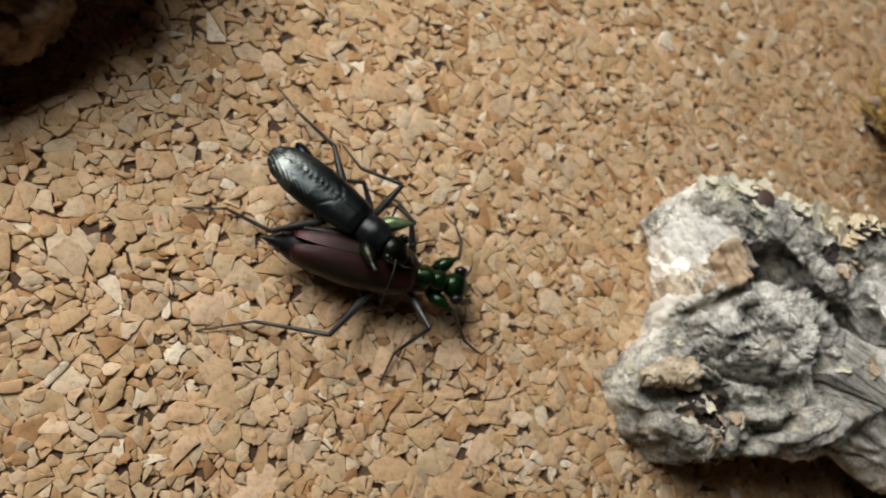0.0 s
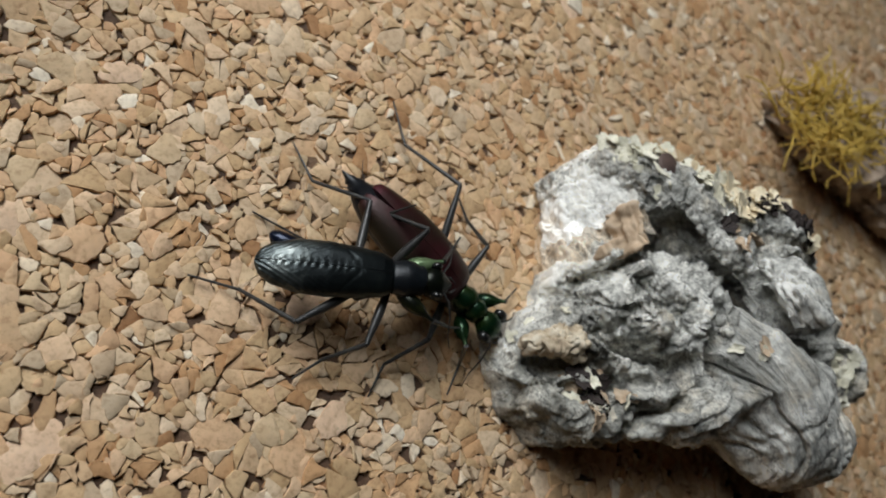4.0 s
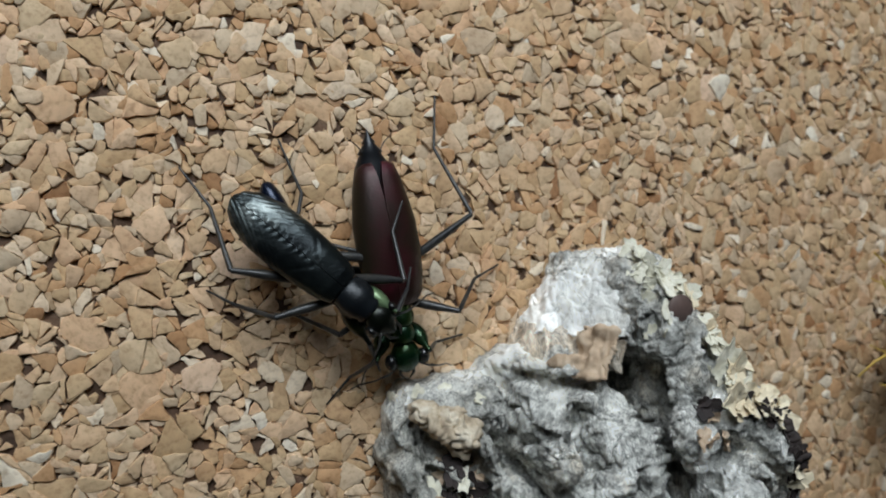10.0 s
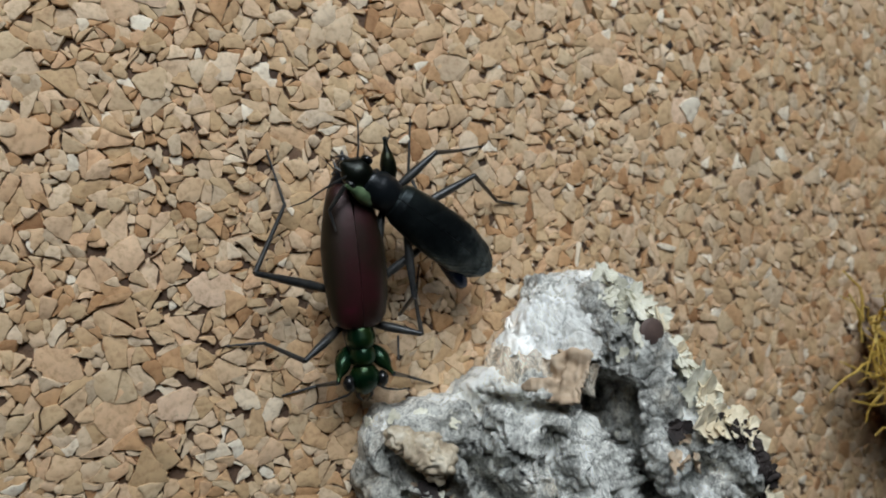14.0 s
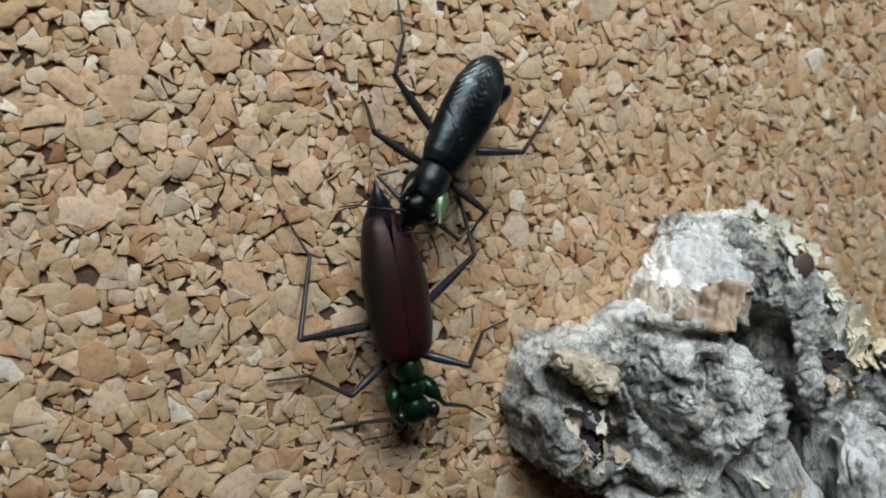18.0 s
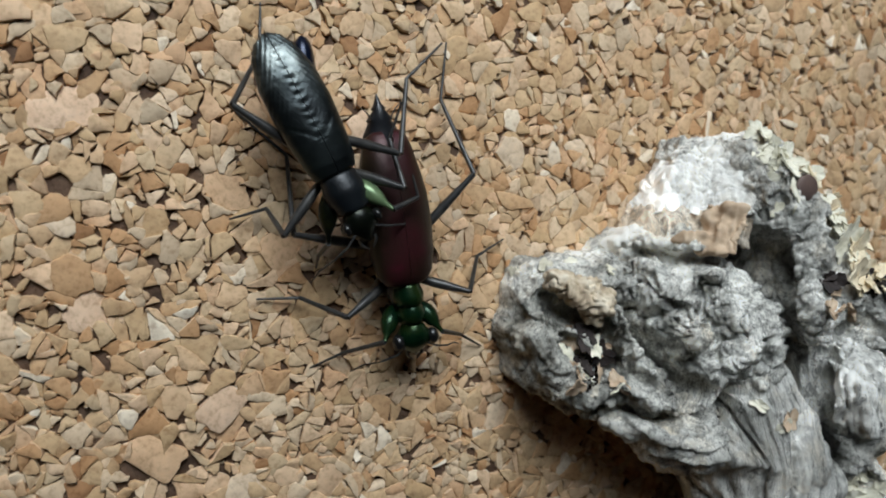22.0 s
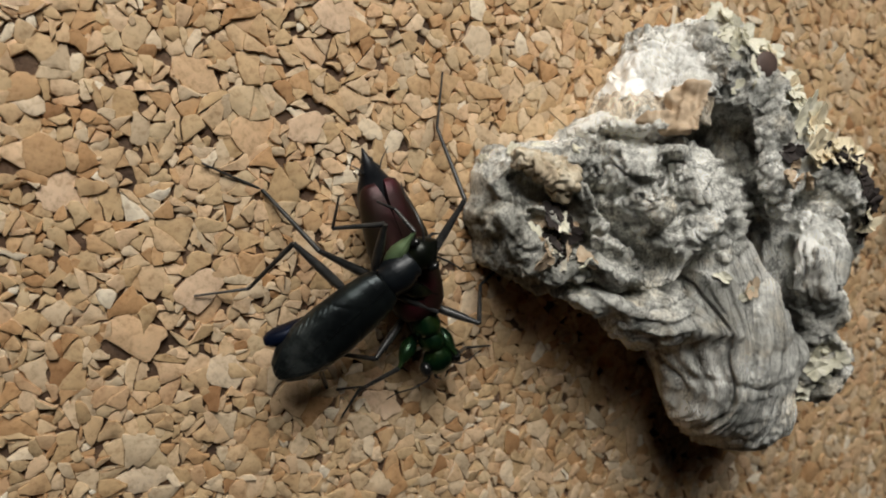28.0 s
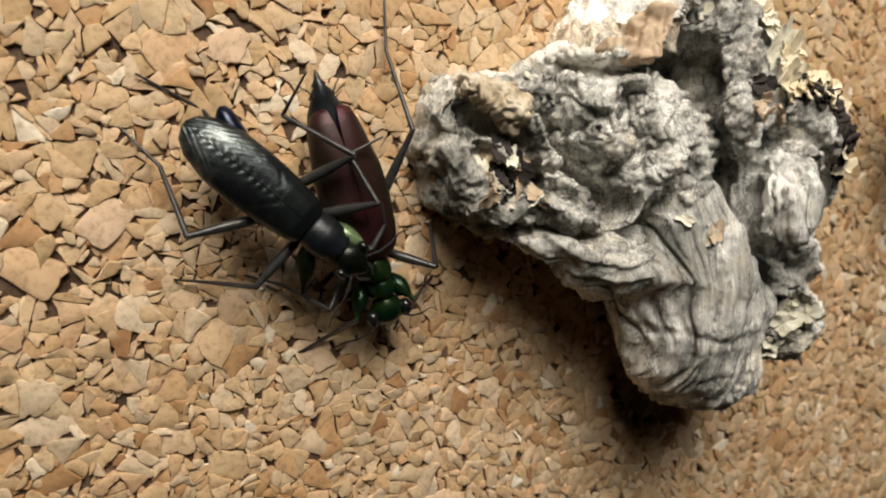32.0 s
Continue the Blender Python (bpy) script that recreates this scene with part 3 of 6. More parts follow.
def solid(lobes, step=0.17):
    """A closed solid with flat underside whose top is the highest of the lobes everywhere."""
    spine = [q for line, _ in lobes for q in line]
    x0, x1 = min(q[0] - q[3] for q in spine) - 1, max(q[0] + q[3] for q in spine) + 1
    y0, y1 = min(q[1] - q[3] for q in spine) - 1, max(q[1] + q[3] for q in spine) + 1
    gx, gy = np.meshgrid(np.arange(x0, x1, step), np.arange(y0, y1, step), indexing="ij")
    at = np.stack([gx.ravel(), gy.ravel(), np.zeros(gx.size)], 1)
    px, py = gx.ravel() + 0.45 * grain(at, 0.5, 91, 2), gy.ravel() + 0.45 * grain(at, 0.5, 92, 2)
    top = np.zeros(len(px))
    for line, square in lobes:
        best, high, wide = np.full(len(px), 99.0), np.zeros(len(px)), np.ones(len(px))
        for a, b in zip(line, line[1:]):
            dx, dy = b[0] - a[0], b[1] - a[1]
            f = np.clip(((px - a[0]) * dx + (py - a[1]) * dy) / (dx * dx + dy * dy), 0, 1)
            w = a[3] + f * (b[3] - a[3])
            u = np.hypot(px - a[0] - f * dx, py - a[1] - f * dy) / w
            near = u < best
            best, high, wide = np.where(near, u, best), np.where(near, a[2] + f * (b[2] - a[2]), high), np.where(near, w, wide)
        top = np.maximum(top, high * np.clip(1 - best ** square, 0, 1) ** (1 / square))
    down = cleft_depth(np.stack([gx.ravel(), gy.ravel(), 3.0 + 0 * top], 1))
    top = np.where(top > 0.4, np.maximum(top - down, np.minimum(top, 1.4)), top).reshape(gx.shape)
    solid_at = top > 0.4
    index, verts, faces = {}, [], []
    for i, j in zip(*np.nonzero(solid_at)):
        index[i, j] = len(verts)
        verts += [(gx[i, j], gy[i, j], top[i, j]), (gx[i, j], gy[i, j], 0.0)]
    edges = set()
    for i, j in index:
        quad = [(i, j), (i + 1, j), (i + 1, j + 1), (i, j + 1)]
        if all(q in index for q in quad):
            up = [index[q] for q in quad]
            faces += [tuple(up), tuple(k + 1 for k in reversed(up))]
            edges |= {(up[k], up[(k + 1) % 4]) for k in range(4)}
    faces += [(b, a, a + 1, b + 1) for a, b in edges if (b, a) not in edges]
    return verts, faces


def folded(p, scale, seed, octaves=2):
    """Crests and cracks: thin raised lines."""
    return 1 - 2 * np.abs(grain(p, scale, seed, octaves))


def along(p, heading, long, cross):
    """Places squeezed along a heading (degrees), so that noise on them runs in fibres."""
    c, s = math.cos(radians(heading)), math.sin(radians(heading))
    return np.stack([(c * p[:, 0] + s * p[:, 1]) * long, (c * p[:, 1] - s * p[:, 0]) * cross, p[:, 2] * cross * 0.8], 1)


def cracked(p, scale, seed, width, octaves=2):
    """1 in the middle of thin winding cracks, 0 away from them."""
    return np.exp(-(grain(p, scale, seed, octaves) / width) ** 2)


def ledges(p, scale, seed, count):
    """Broken plates: noise cut into flat steps with crisp edges."""
    v = grain(p, scale, seed, 3) * count
    base = np.floor(v)
    return (base + np.clip((v - base - 0.5) / 0.14 + 0.5, 0, 1)) / count


def billow(p, scale, seed, octaves=1):
    """Rounded lumps with sharp creases between them."""
    return 2 * np.abs(grain(p, scale, seed, octaves)) - 0.5


RIFT_Y = [-20.2, -19.8, -18.6, -17.2, -15.6, -14.4, -12.8, -11.2, -9.6, -8.2, -6.6, -6.2]
RIFT_X = [29.4, 29.0, 27.6, 26.4, 26.1, 26.2, 25.4, 24.7, 24.1, 24.2, 23.9, 23.9]
LIP_Z = [8.5, 9.5, 10.6, 11.6, 11.8, 11.2, 10.4, 10.3, 10.0, 9.6, 9.0, 8.0]


def hollowed(p):
    """The far lip of the long rift overhangs: the wall under it lies back."""
    off = p[:, 0] - np.interp(p[:, 1], RIFT_Y, RIFT_X)
    lip = np.interp(p[:, 1], RIFT_Y, LIP_Z) + 0.35 * grain(p, 0.8, 97, 2)
    back = np.exp(-(off / 2.4) ** 2) * np.clip((off + 0.45) / 0.3, 0, 1) * np.clip((lip - p[:, 2]) / 0.6, 0, 1) * np.clip((p[:, 1] + 20.2) / 0.6, 0, 1) * np.clip((-6.4 - p[:, 1]) / 0.6, 0, 1)
    return p + (1.1 * back)[:, None] * np.array([1.0, 0.0, 0.0])


def undercut(p):
    """The south side leans out over the board: its foot lies further in."""
    lean = np.clip((-12.5 - p[:, 1]) / 5, 0, 1) * np.clip((33 - p[:, 0]) / 7, 0, 1) * np.clip((p[:, 0] - 10.5) / 4, 0, 1) * np.clip(5.6 - p[:, 2], 0, 6)
    return p + lean[:, None] * np.array([0.50, 0.32, 0.0])


def body_relief(p, n):
    warp = p + 0.6 * np.stack([grain(p, 0.5, 81, 2), grain(p, 0.5, 82, 2), grain(p, 0.5, 83, 2)], 1)
    d = 0.26 * billow(warp, 0.24, 1) + 0.08 * billow(warp, 0.7, 88) + 0.10 * grain(p, 1.3, 12, 2) + 0.035 * grain(p, 3.0, 14, 2) + 0.34 * ledges(warp, 0.36, 80, 2.4) + 0.20 * ledges(along(warp, 40, 0.7, 1.2), 0.9, 79, 2.2) + 0.10 * ledges(warp, 1.9, 78, 1.8)
    patchy = np.clip(0.5 + 1.6 * grain(p, 0.25, 85), 0, 1)
    d -= 0.60 * cracked(warp, 0.26, 84, 0.025) + 0.28 * patchy * cracked(warp, 0.7, 86, 0.04) + 0.10 * cracked(along(warp, 70, 0.5, 1.6), 1.0, 87, 0.08)
    low = np.clip((p[:, 2] - 0.8) / 2, 0.15, 1)
    return undercut(hollowed(p + n * ((d - 0.15) * low)[:, None]))


def slab_relief(p, n):
    d = 0.04 * folded(along(p, 80, 0.25, 2.2), 1.0, 31, 2) + 0.10 * grain(p, 0.5, 33, 3) + 0.08 * grain(p, 2.2, 34, 2) - 0.12 * cracked(along(p, 5, 0.35, 1.0), 1.4, 36, 0.08) - 0.10 * cracked(along(p, 80, 0.35, 1.4), 0.8, 37, 0.06)
    ragged = np.stack([0 * d, 0.26 * grain(p, 0.9, 38, 3), 0 * d], 1)
    return p + n * d[:, None] + ragged


def end_relief(p, n):
    d = 0.16 * folded(along(p, 95, 0.3, 1.8), 1.0, 131, 2) + 0.16 * billow(p, 1.4, 132, 2) + 0.2 * grain(p, 0.5, 133, 2)
    return p + n * d[:, None]


def foot_relief(p, n):
    d = 0.17 * folded(along(p, 78, 0.15, 2.2), 1.0, 35, 2) + 0.2 * grain(p, 0.5, 33, 3) + 0.06 * grain(p, 2.6, 34, 2)
    return p + n * d[:, None] + np.stack([0 * d, 0.3 * grain(p, 1.2, 39, 3), 0 * d], 1)


def barrel_relief(p, n):
    run = -p[:, 1] * 0.97 + 0.12 * p[:, 0] + 0.35 * grain(p, 0.4, 41, 2)
    steps = ((run * 0.62) % 1.0) ** 2
    lower = np.clip((-p[:, 1] - 22.2 + 0.6 * grain(p, 0.4, 42)) / 0.8, 0, 1)
    fan = np.stack([np.degrees(np.arctan2(p[:, 0] - 25.2, 36.0 + p[:, 1])) * 0.42, p[:, 1] * 0.07, p[:, 2] * 0.05], 1)
    ribs = 1 - np.abs(grain(fan, 1.0, 43, 2)) * 2
    d = 0.05 * lower * steps + 0.36 * (1 - 0.5 * lower) * ribs + 0.16 * folded(np.stack([fan[:, 0] * 2.6, fan[:, 1], fan[:, 2]], 1), 1.0, 44, 2)
    d += 0.22 * grain(p, 0.32, 45, 2) + 0.07 * grain(p, 1.6, 47, 3) - 0.36 * cracked(fan, 0.8, 48, 0.10)
    d -= 0.14 * np.exp(-((p[:, 1] + 22.6 + 0.25 * grain(p, 0.6, 46, 2)) / 0.22) ** 2)
    return undercut(p + n * d[:, None])


def belly_relief(p, n):
    ring = np.hypot(p[:, 0] - 19.6, (p[:, 1] + 14.4) * 1.1) + 0.18 * grain(p, 0.5, 51, 2)
    d = 0.24 * ((ring * 1.25) % 1.0) ** 2 + 0.26 * grain(p, 0.45, 53, 2) + 0.10 * billow(p, 1.1, 55, 2) + 0.05 * grain(p, 3.0, 57, 2) - 0.25 * cracked(p, 0.5, 56, 0.05)
    return undercut(p + n * d[:, None])


def tooth_relief(p, n):
    fibre = along(p, 100, 0.16, 1.5)
    d = 0.30 * folded(fibre, 0.8, 61, 2) + 0.10 * folded(fibre, 2.2, 62, 2) + 0.18 * grain(p, 0.5, 63, 2) + 0.05 * grain(p, 2.6, 65, 2) - 0.35 * cracked(fibre, 0.7, 66, 0.09)
    return hollowed(p + n * d[:, None])


def block(corners):
    """A solid box over eight corners: four below, four above, in the same order."""
    return [tuple(c) for c in corners], [(3, 2, 1, 0), (4, 5, 6, 7), (0, 1, 5, 4), (1, 2, 6, 5), (2, 3, 7, 6), (3, 0, 4, 7)]


wood = new("wood_chunk")
tagged(wood, "gnarled weathered grey wood chunk with lichen on cork", "wood chunk")


def boulder(x, y, z, rx, ry, rz, turn, square=0.62):
    """A flat-topped, slightly tilted and bent lump."""
    n, m = 40, 24
    rng = random.Random(int(97 * x + 31 * y + 1000))
    tx, ty = rng.gauss(0, 0.16), rng.gauss(0, 0.16)
    power = lambda v, e: math.copysign(abs(v) ** e, v)
    ct, st = math.cos(radians(turn)), math.sin(radians(turn))
    verts = []
    for j in range(m + 1):
        e = -math.pi / 2 + math.pi * j / m
        for k in range(n):
            a = 2 * math.pi * k / n
            u = 0.95 * rx * power(math.cos(e), square) * power(math.cos(a), 0.8)
            v = 0.95 * ry * power(math.cos(e), square) * power(math.sin(a), 0.8)
            w = rz * power(math.sin(e), square)
            verts.append((x + ct * u - st * v, y + st * u + ct * v, z + w + (tx * u + ty * v) * (w > 0)))
    p = np.array(verts)
    p = p + 0.75 * np.stack([grain(p, 0.42, s, 2) for s in (91, 92, 93)], 1) * np.array([1, 1, 0.6])
    faces = [(j * n + k, j * n + (k + 1) % n, (j + 1) * n + (k + 1) % n, (j + 1) * n + k) for j in range(m) for k in range(n)]
    return [tuple(q) for q in p], faces


balls = lambda rows: [ball(*r[:6], 20, 12, r[6]) for r in rows]
lumps = lambda rows, square=0.62: [boulder(*r, square) for r in rows]
wood_body = lumpy("body", [solid(BODY_LOBES)], 0.11, body_relief, wood_mat, wood)


def band(y0, y1, sunk):
    """A stretch of the slab between two y, its top sunk a little."""
    def corners(y):
        f, g = (-0.3 - y) / 6.7, (-0.5 - y) / 6.8
        return (22.8 - 3.8 * f, y, 2.9 + 1.1 * f - sunk), (25.5 - 2.8 * g, y - 0.2, 7.3 + 1.4 * g - sunk)
    (a, b), (d, c) = corners(y0), corners(y1)
    low = [(p[0] + 0.4, p[1], 0.5) for p in (a, b, c, d)]
    return block(low + [a, b, c, d])


slab = lumpy("bleached_slab", [band(-5.5, -2.0, 0.0)], 0.09, slab_relief, slab_mat, wood, "bleached white slab of bare wood")
slab_end = lumpy("slab_end", [band(-2.15, -0.8, 0.4)], 0.10, end_relief, wood_mat, wood, "grey weathered end of the slab")
slab_foot = lumpy("slab_foot", [band(-7.1, -5.3, 0.22)], 0.09, foot_relief, foot_mat, wood, "tan-streaked broken edge of the slab")
barrel = lumpy("ridged_lobe", [solid([([(24.5, -14.6, 9.4, 1.5), (24.9, -16.6, 11.0, 2.3), (25.6, -19.6, 11.7, 3.4), (26.3, -22.6, 11.2, 4.3), (27.1, -24.2, 10.6, 4.0)], 2.8), ([(28.0, -21.4, 10.8, 2.4), (29.0, -24.0, 9.8, 2.6)], 2.4)])],
               0.11, barrel_relief, barrel_mat, wood, "grey ridged lobe with fine grooves")
belly = lumpy("belly_lobe", [solid([([(16.0, -17.4, 6.6, 1.7), (18.6, -18.0, 8.3, 2.5), (21.2, -18.8, 9.2, 2.8)], 2.4)])], 0.12, belly_relief, wood_mat, wood)
tooth = lumpy("tooth_lobe", [solid([([(28.3, -13.4, 12.8, 1.3), (27.9, -14.8, 13.6, 1.7), (27.7, -16.2, 14.0, 1.6), (27.3, -17.0, 13.8, 0.9)], 3.0)])], 0.11, tooth_relief, barrel_mat, wood, "grooved grey tooth-like lobe")


def crust(name, cx, cy, cz, size, nx, ny, nz, material, parent, seed, stretch=1.0, turn=0.0, curl=0.25, thick=0.12):
    """A thin, crinkled flake with a ragged edge, facing (nx, ny, nz)."""
    rng = random.Random(seed)
    rows, n = 5, 48
    waves = [(f, rng.uniform(0, 6.3), rng.uniform(0.5, 1.2) * 0.24 / math.sqrt(f)) for f in (2, 3, 4, 6, 9, 13)]
    edge = [1 + sum(w * math.sin(f * 2 * math.pi * k / n + o) for f, o, w in waves) + rng.uniform(-0.05, 0.05) for k in range(n)]
    up = [0.5 + 0.45 * math.sin(4 * math.pi * k / n + 2 * seed) + 0.25 * math.sin(10 * math.pi * k / n + seed) for k in range(n)]
    q = Vector((nx, ny, nz)).to_track_quat("Z", "Y")
    verts, faces = [], []
    for side in (0, 1):
        verts.append((0, 0, -thick * side))
        for r in range(1, rows + 1):
            for k in range(n):
                a = 2 * math.pi * k / n
                rad = size * edge[k] * r / rows
                z = curl * size * (r / rows) ** 2 * up[k] + 0.045 * size * rng.uniform(-1, 1)
                verts.append((rad * math.cos(a) * stretch, rad * math.sin(a), z - thick * side))
    half = 1 + rows * n
    for side in (0, 1):
        o = side * half
        for k in range(n):
            tri = (o, o + 1 + k, o + 1 + (k + 1) % n)
            faces.append(tri if side == 0 else tri[::-1])
            for r in range(rows - 1):
                quad = (o + 1 + r * n + k, o + 1 + (r + 1) * n + k, o + 1 + (r + 1) * n + (k + 1) % n, o + 1 + r * n + (k + 1) % n)
                faces.append(quad if side == 0 else quad[::-1])
    last = 1 + (rows - 1) * n
    for k in range(n):
        faces.append((last + k, half + last + k, half + last + (k + 1) % n, last + (k + 1) % n))
    ct, st = math.cos(radians(turn)), math.sin(radians(turn))
    out = []
    for x, y, z in verts:
        w = q @ Vector((ct * x - st * y, st * x + ct * y, z))
        out.append((cx + w.x, cy + w.y, cz + w.z))
    return part(name, out, faces, material, parent)


def strip_relief(p, n):
    d = 0.12 * folded(along(p, 84, 0.4, 2.0), 1.0, 95, 2) + 0.34 * grain(p, 0.9, 96, 3)
    return p + n * d[:, None]


lumpy("brown_strip", [block([(21.0, -7.7, 6.2), (21.8, -7.8, 6.5), (22.8, -5.2, 7.2), (21.9, -5.0, 6.2), (20.8, -7.7, 7.6), (21.8, -7.8, 8.6), (22.8, -5.0, 8.5), (21.8, -4.9, 7.5)]),
                      block([(19.9, -7.2, 5.0), (21.3, -7.4, 6.4), (21.6, -6.5, 6.6), (20.2, -6.7, 5.0), (19.7, -7.2, 6.0), (21.3, -7.4, 7.5), (21.5, -6.5, 7.7), (20.0, -6.7, 6.2)])],
      0.1, strip_relief, tan_mat, wood, "strip of tan inner bark")
wood_parts = (wood_body, slab, slab_end, slab_foot, barrel, belly, tooth)
bpy.context.view_layer.update()
wood_trees = [BVHTree.FromPolygons([v.co for v in o.data.vertices], [tuple(q.vertices) for q in o.data.polygons]) for o in wood_parts]


def settle(x, y):
    """The top of the wood over (x, y): height in millimetres and the facing of the surface."""
    best = (0.0, Vector((0, 0, 1)))
    for tree in wood_trees:
        place, facing, _, _ = tree.ray_cast(Vector((x * MM, y * MM, 0.05)), Vector((0, 0, -1)))
        if place is not None and place.z / MM > best[0]:
            best = (place.z / MM, facing)
    return best


def flake(name, x, y, size, material, seed, stretch=1.0, turn=0.0, curl=0.2, lift=0.06, label="", tip=(0, 0, 0)):
    z, facing = settle(x, y)
    f = (facing + Vector((-0.05, 0, 0.15)) + Vector(tip)).normalized()
    ob = crust(name, x, y, z + lift, size, f.x, f.y, f.z, material, wood, seed, stretch, turn, curl, 0.09)
    if label:
        tagged(ob, label)
    return ob


dress = random.Random(8)
# pale crusts round the top, the rim and the lower corner: x, y, size
for x, y, size in ((24.6, -1.6, 0.8), (24.9, -2.2, 0.9), (25.2, -3.0, 0.9), (25.1, -3.9, 0.7), (24.8, -3.2, 0.6), (25.8, -2.0, 0.8), (26.6, -1.8, 0.6), (25.2, -1.2, 0.7),
                   (26.9, -2.5, 0.5), (24.4, -4.8, 0.4)):
    for _ in range(3):
        flake("lichen", x + dress.gauss(0, 0.35), y + dress.gauss(0, 0.35), size * dress.uniform(0.55, 1.0), lichen_mat, dress.randrange(99), dress.uniform(1.0, 1.6), dress.uniform(0, 180), 0.10, 0.04,
              label="pale yellow lichen crust", tip=(dress.gauss(0, 0.12), dress.gauss(0, 0.12), 0))
for x, y, size in ((26.6, -2.0, 0.8), (27.2, -2.8, 0.8), (27.8, -3.8, 0.9), (28.1, -4.7, 0.8), (28.4, -5.5, 0.9), (28.6, -6.3, 0.8), (28.9, -7.0, 0.95), (29.2, -7.9, 0.85), (28.2, -7.4, 0.6), (29.8, -8.6, 0.8)):
    for _ in range(4):
        flake("lichen", x + dress.gauss(0, 0.3), y + dress.gauss(0, 0.35), size * dress.uniform(0.35, 0.75), lichen_mat if dress.random() < 0.6 else cream_mat, dress.randrange(99), dress.uniform(1.0, 1.9), dress.uniform(30, 150), 0.30, 0.07,
              label="curled pale lichen crust on the rim", tip=(-0.35 + dress.gauss(0, 0.3), dress.gauss(0, 0.3), 0.35))
for x, y, size in ((31.0, -22.5, 1.3), (31.8, -23.3, 1.1), (30.6, -23.7, 0.9), (32.2, -22.1, 0.8), (31.2, -21.1, 0.7), (30.0, -21.6, 0.5)):
    for _ in range(2):
        flake("lichen", x + dress.gauss(0, 0.3), y + dress.gauss(0, 0.3), size * dress.uniform(0.5, 0.8), lichen_mat, dress.randrange(99), 1.2, dress.uniform(0, 180), 0.3, 0.06,
              label="pale yellow lichen crust", tip=(dress.gauss(-0.2, 0.25), dress.gauss(0, 0.25), 0.2))
for k in range(9):
    flake("charred_scale", 14.3 + dress.gauss(0, 0.6), -14.1 + dress.gauss(0, 0.7), dress.uniform(0.4, 0.75), soot_mat, dress.randrange(99), 1.3, dress.uniform(0, 180), 0.2, 0.02, "black charred scale")
for k in range(34):
    x, y = 14.3 + dress.gauss(0, 0.75), -14.3 + dress.gauss(0, 0.85)
    mat = (lichen_mat, white_mat, slab_mat, tan_mat, soot_mat)[k % 5]
    flake("bark_flake", x, y, dress.uniform(0.18, 0.42), mat, dress.randrange(99), dress.uniform(1.0, 1.9), dress.uniform(0, 180), 0.35, 0.03, label="loose curled bark flake", tip=(dress.gauss(0, 0.4), dress.gauss(0, 0.4), 0))
for x, y, size in ((15.4, -14.5, 0.55), (15.7, -15.2, 0.45), (13.4, -12.9, 0.55), (12.9, -15.4, 0.4)):
    flake("bark_flake", x, y, size, tan_mat, dress.randrange(99), 1.5, dress.uniform(0, 180), 0.4, 0.1, label="tan curled bark flake")
for x, y, size in ((11.6, -9.6, 0.5), (12.6, -8.9, 0.6), (14.2, -8.7, 0.5), (15.4, -8.9, 0.5), (13.0, -10.9, 0.4)):
    flake("lichen", x, y, size * 0.7, lichen_mat, dress.randrange(99), 1.2, dress.uniform(0, 180), 0.08, 0.02, label="pale lichen crust")
# curled tan flakes and black charred scales along the far rim
for x, y, size, turn in ((28.4, -8.7, 0.8, 20), (29.4, -9.0, 0.7, 60), (30.8, -9.4, 0.9, 110), (30.2, -8.6, 0.8, 10), (27.2, -9.4, 0.6, 70), (26.4, -10.6, 0.5, 90)):
    flake("bark_flake", x, y, size * 0.8, tan_mat if x < 27.5 else cream_mat, dress.randrange(99), 1.3, turn, 0.6, 0.2, "cream curled bark flake", (-0.3, 0.2, 0.4))
RIM_X, RIM_Y = [28.8, 30.1, 30.9, 31.3, 31.7, 32.3], [-8.6, -9.1, -9.9, -11.2, -12.5, -13.8]
along_rim = lambda f: (float(np.interp(5 * f, range(6), RIM_X)), float(np.interp(5 * f, range(6), RIM_Y)))
for k in range(24):
    x, y = along_rim(k / 23)
    flake("charred_scale", x + dress.uniform(-0.25, 0.25), y + dress.uniform(-0.2, 0.2), dress.uniform(0.22, 0.45), soot_mat, dress.randrange(99), 1.5, dress.uniform(90, 150), 0.35, 0.1, "black charred scale", (-0.3, 0.0, 0.4))
for x, y in ((26.4, -8.6), (26.8, -8.9), (26.2, -9.1)):
    flake("charred_scale", x, y, 0.5, soot_mat, dress.randrange(99), 1.3, dress.uniform(0, 180), 0.2, 0.05, "black charred scale")
for x, y, size, turn in ((30.9, -9.5, 0.75, 100), (30.5, -9.1, 0.5, 60), (31.7, -12.4, 0.5, 120), (32.0, -13.2, 0.45, 80), (28.2, -8.7, 0.8, 10), (29.1, -8.6, 0.7, 30)):
    flake("bark_flake", x, y, size, cream_mat, dress.randrange(99), 1.3, turn, 0.5, 0.35, "cream curled bark flake", (-0.2, 0.1, 0.5))
for x, y, size in ((27.0, -10.6, 0.45), (25.6, -10.4, 0.4), (24.3, -16.8, 0.35), (24.1, -17.2, 0.3), (23.4, -16.3, 0.3)):
    flake("bark_flake", x, y, size, tan_mat if size > 0.34 else lichen_mat, dress.randrange(99), 1.7, dress.uniform(0, 180), 0.5, 0.15, "small tan bark flake")


def rim_relief(p, n):
    return p + n * (0.22 * grain(p, 1.1, 141, 3) + 0.18 * billow(p, 2.2, 142, 2))[:, None]


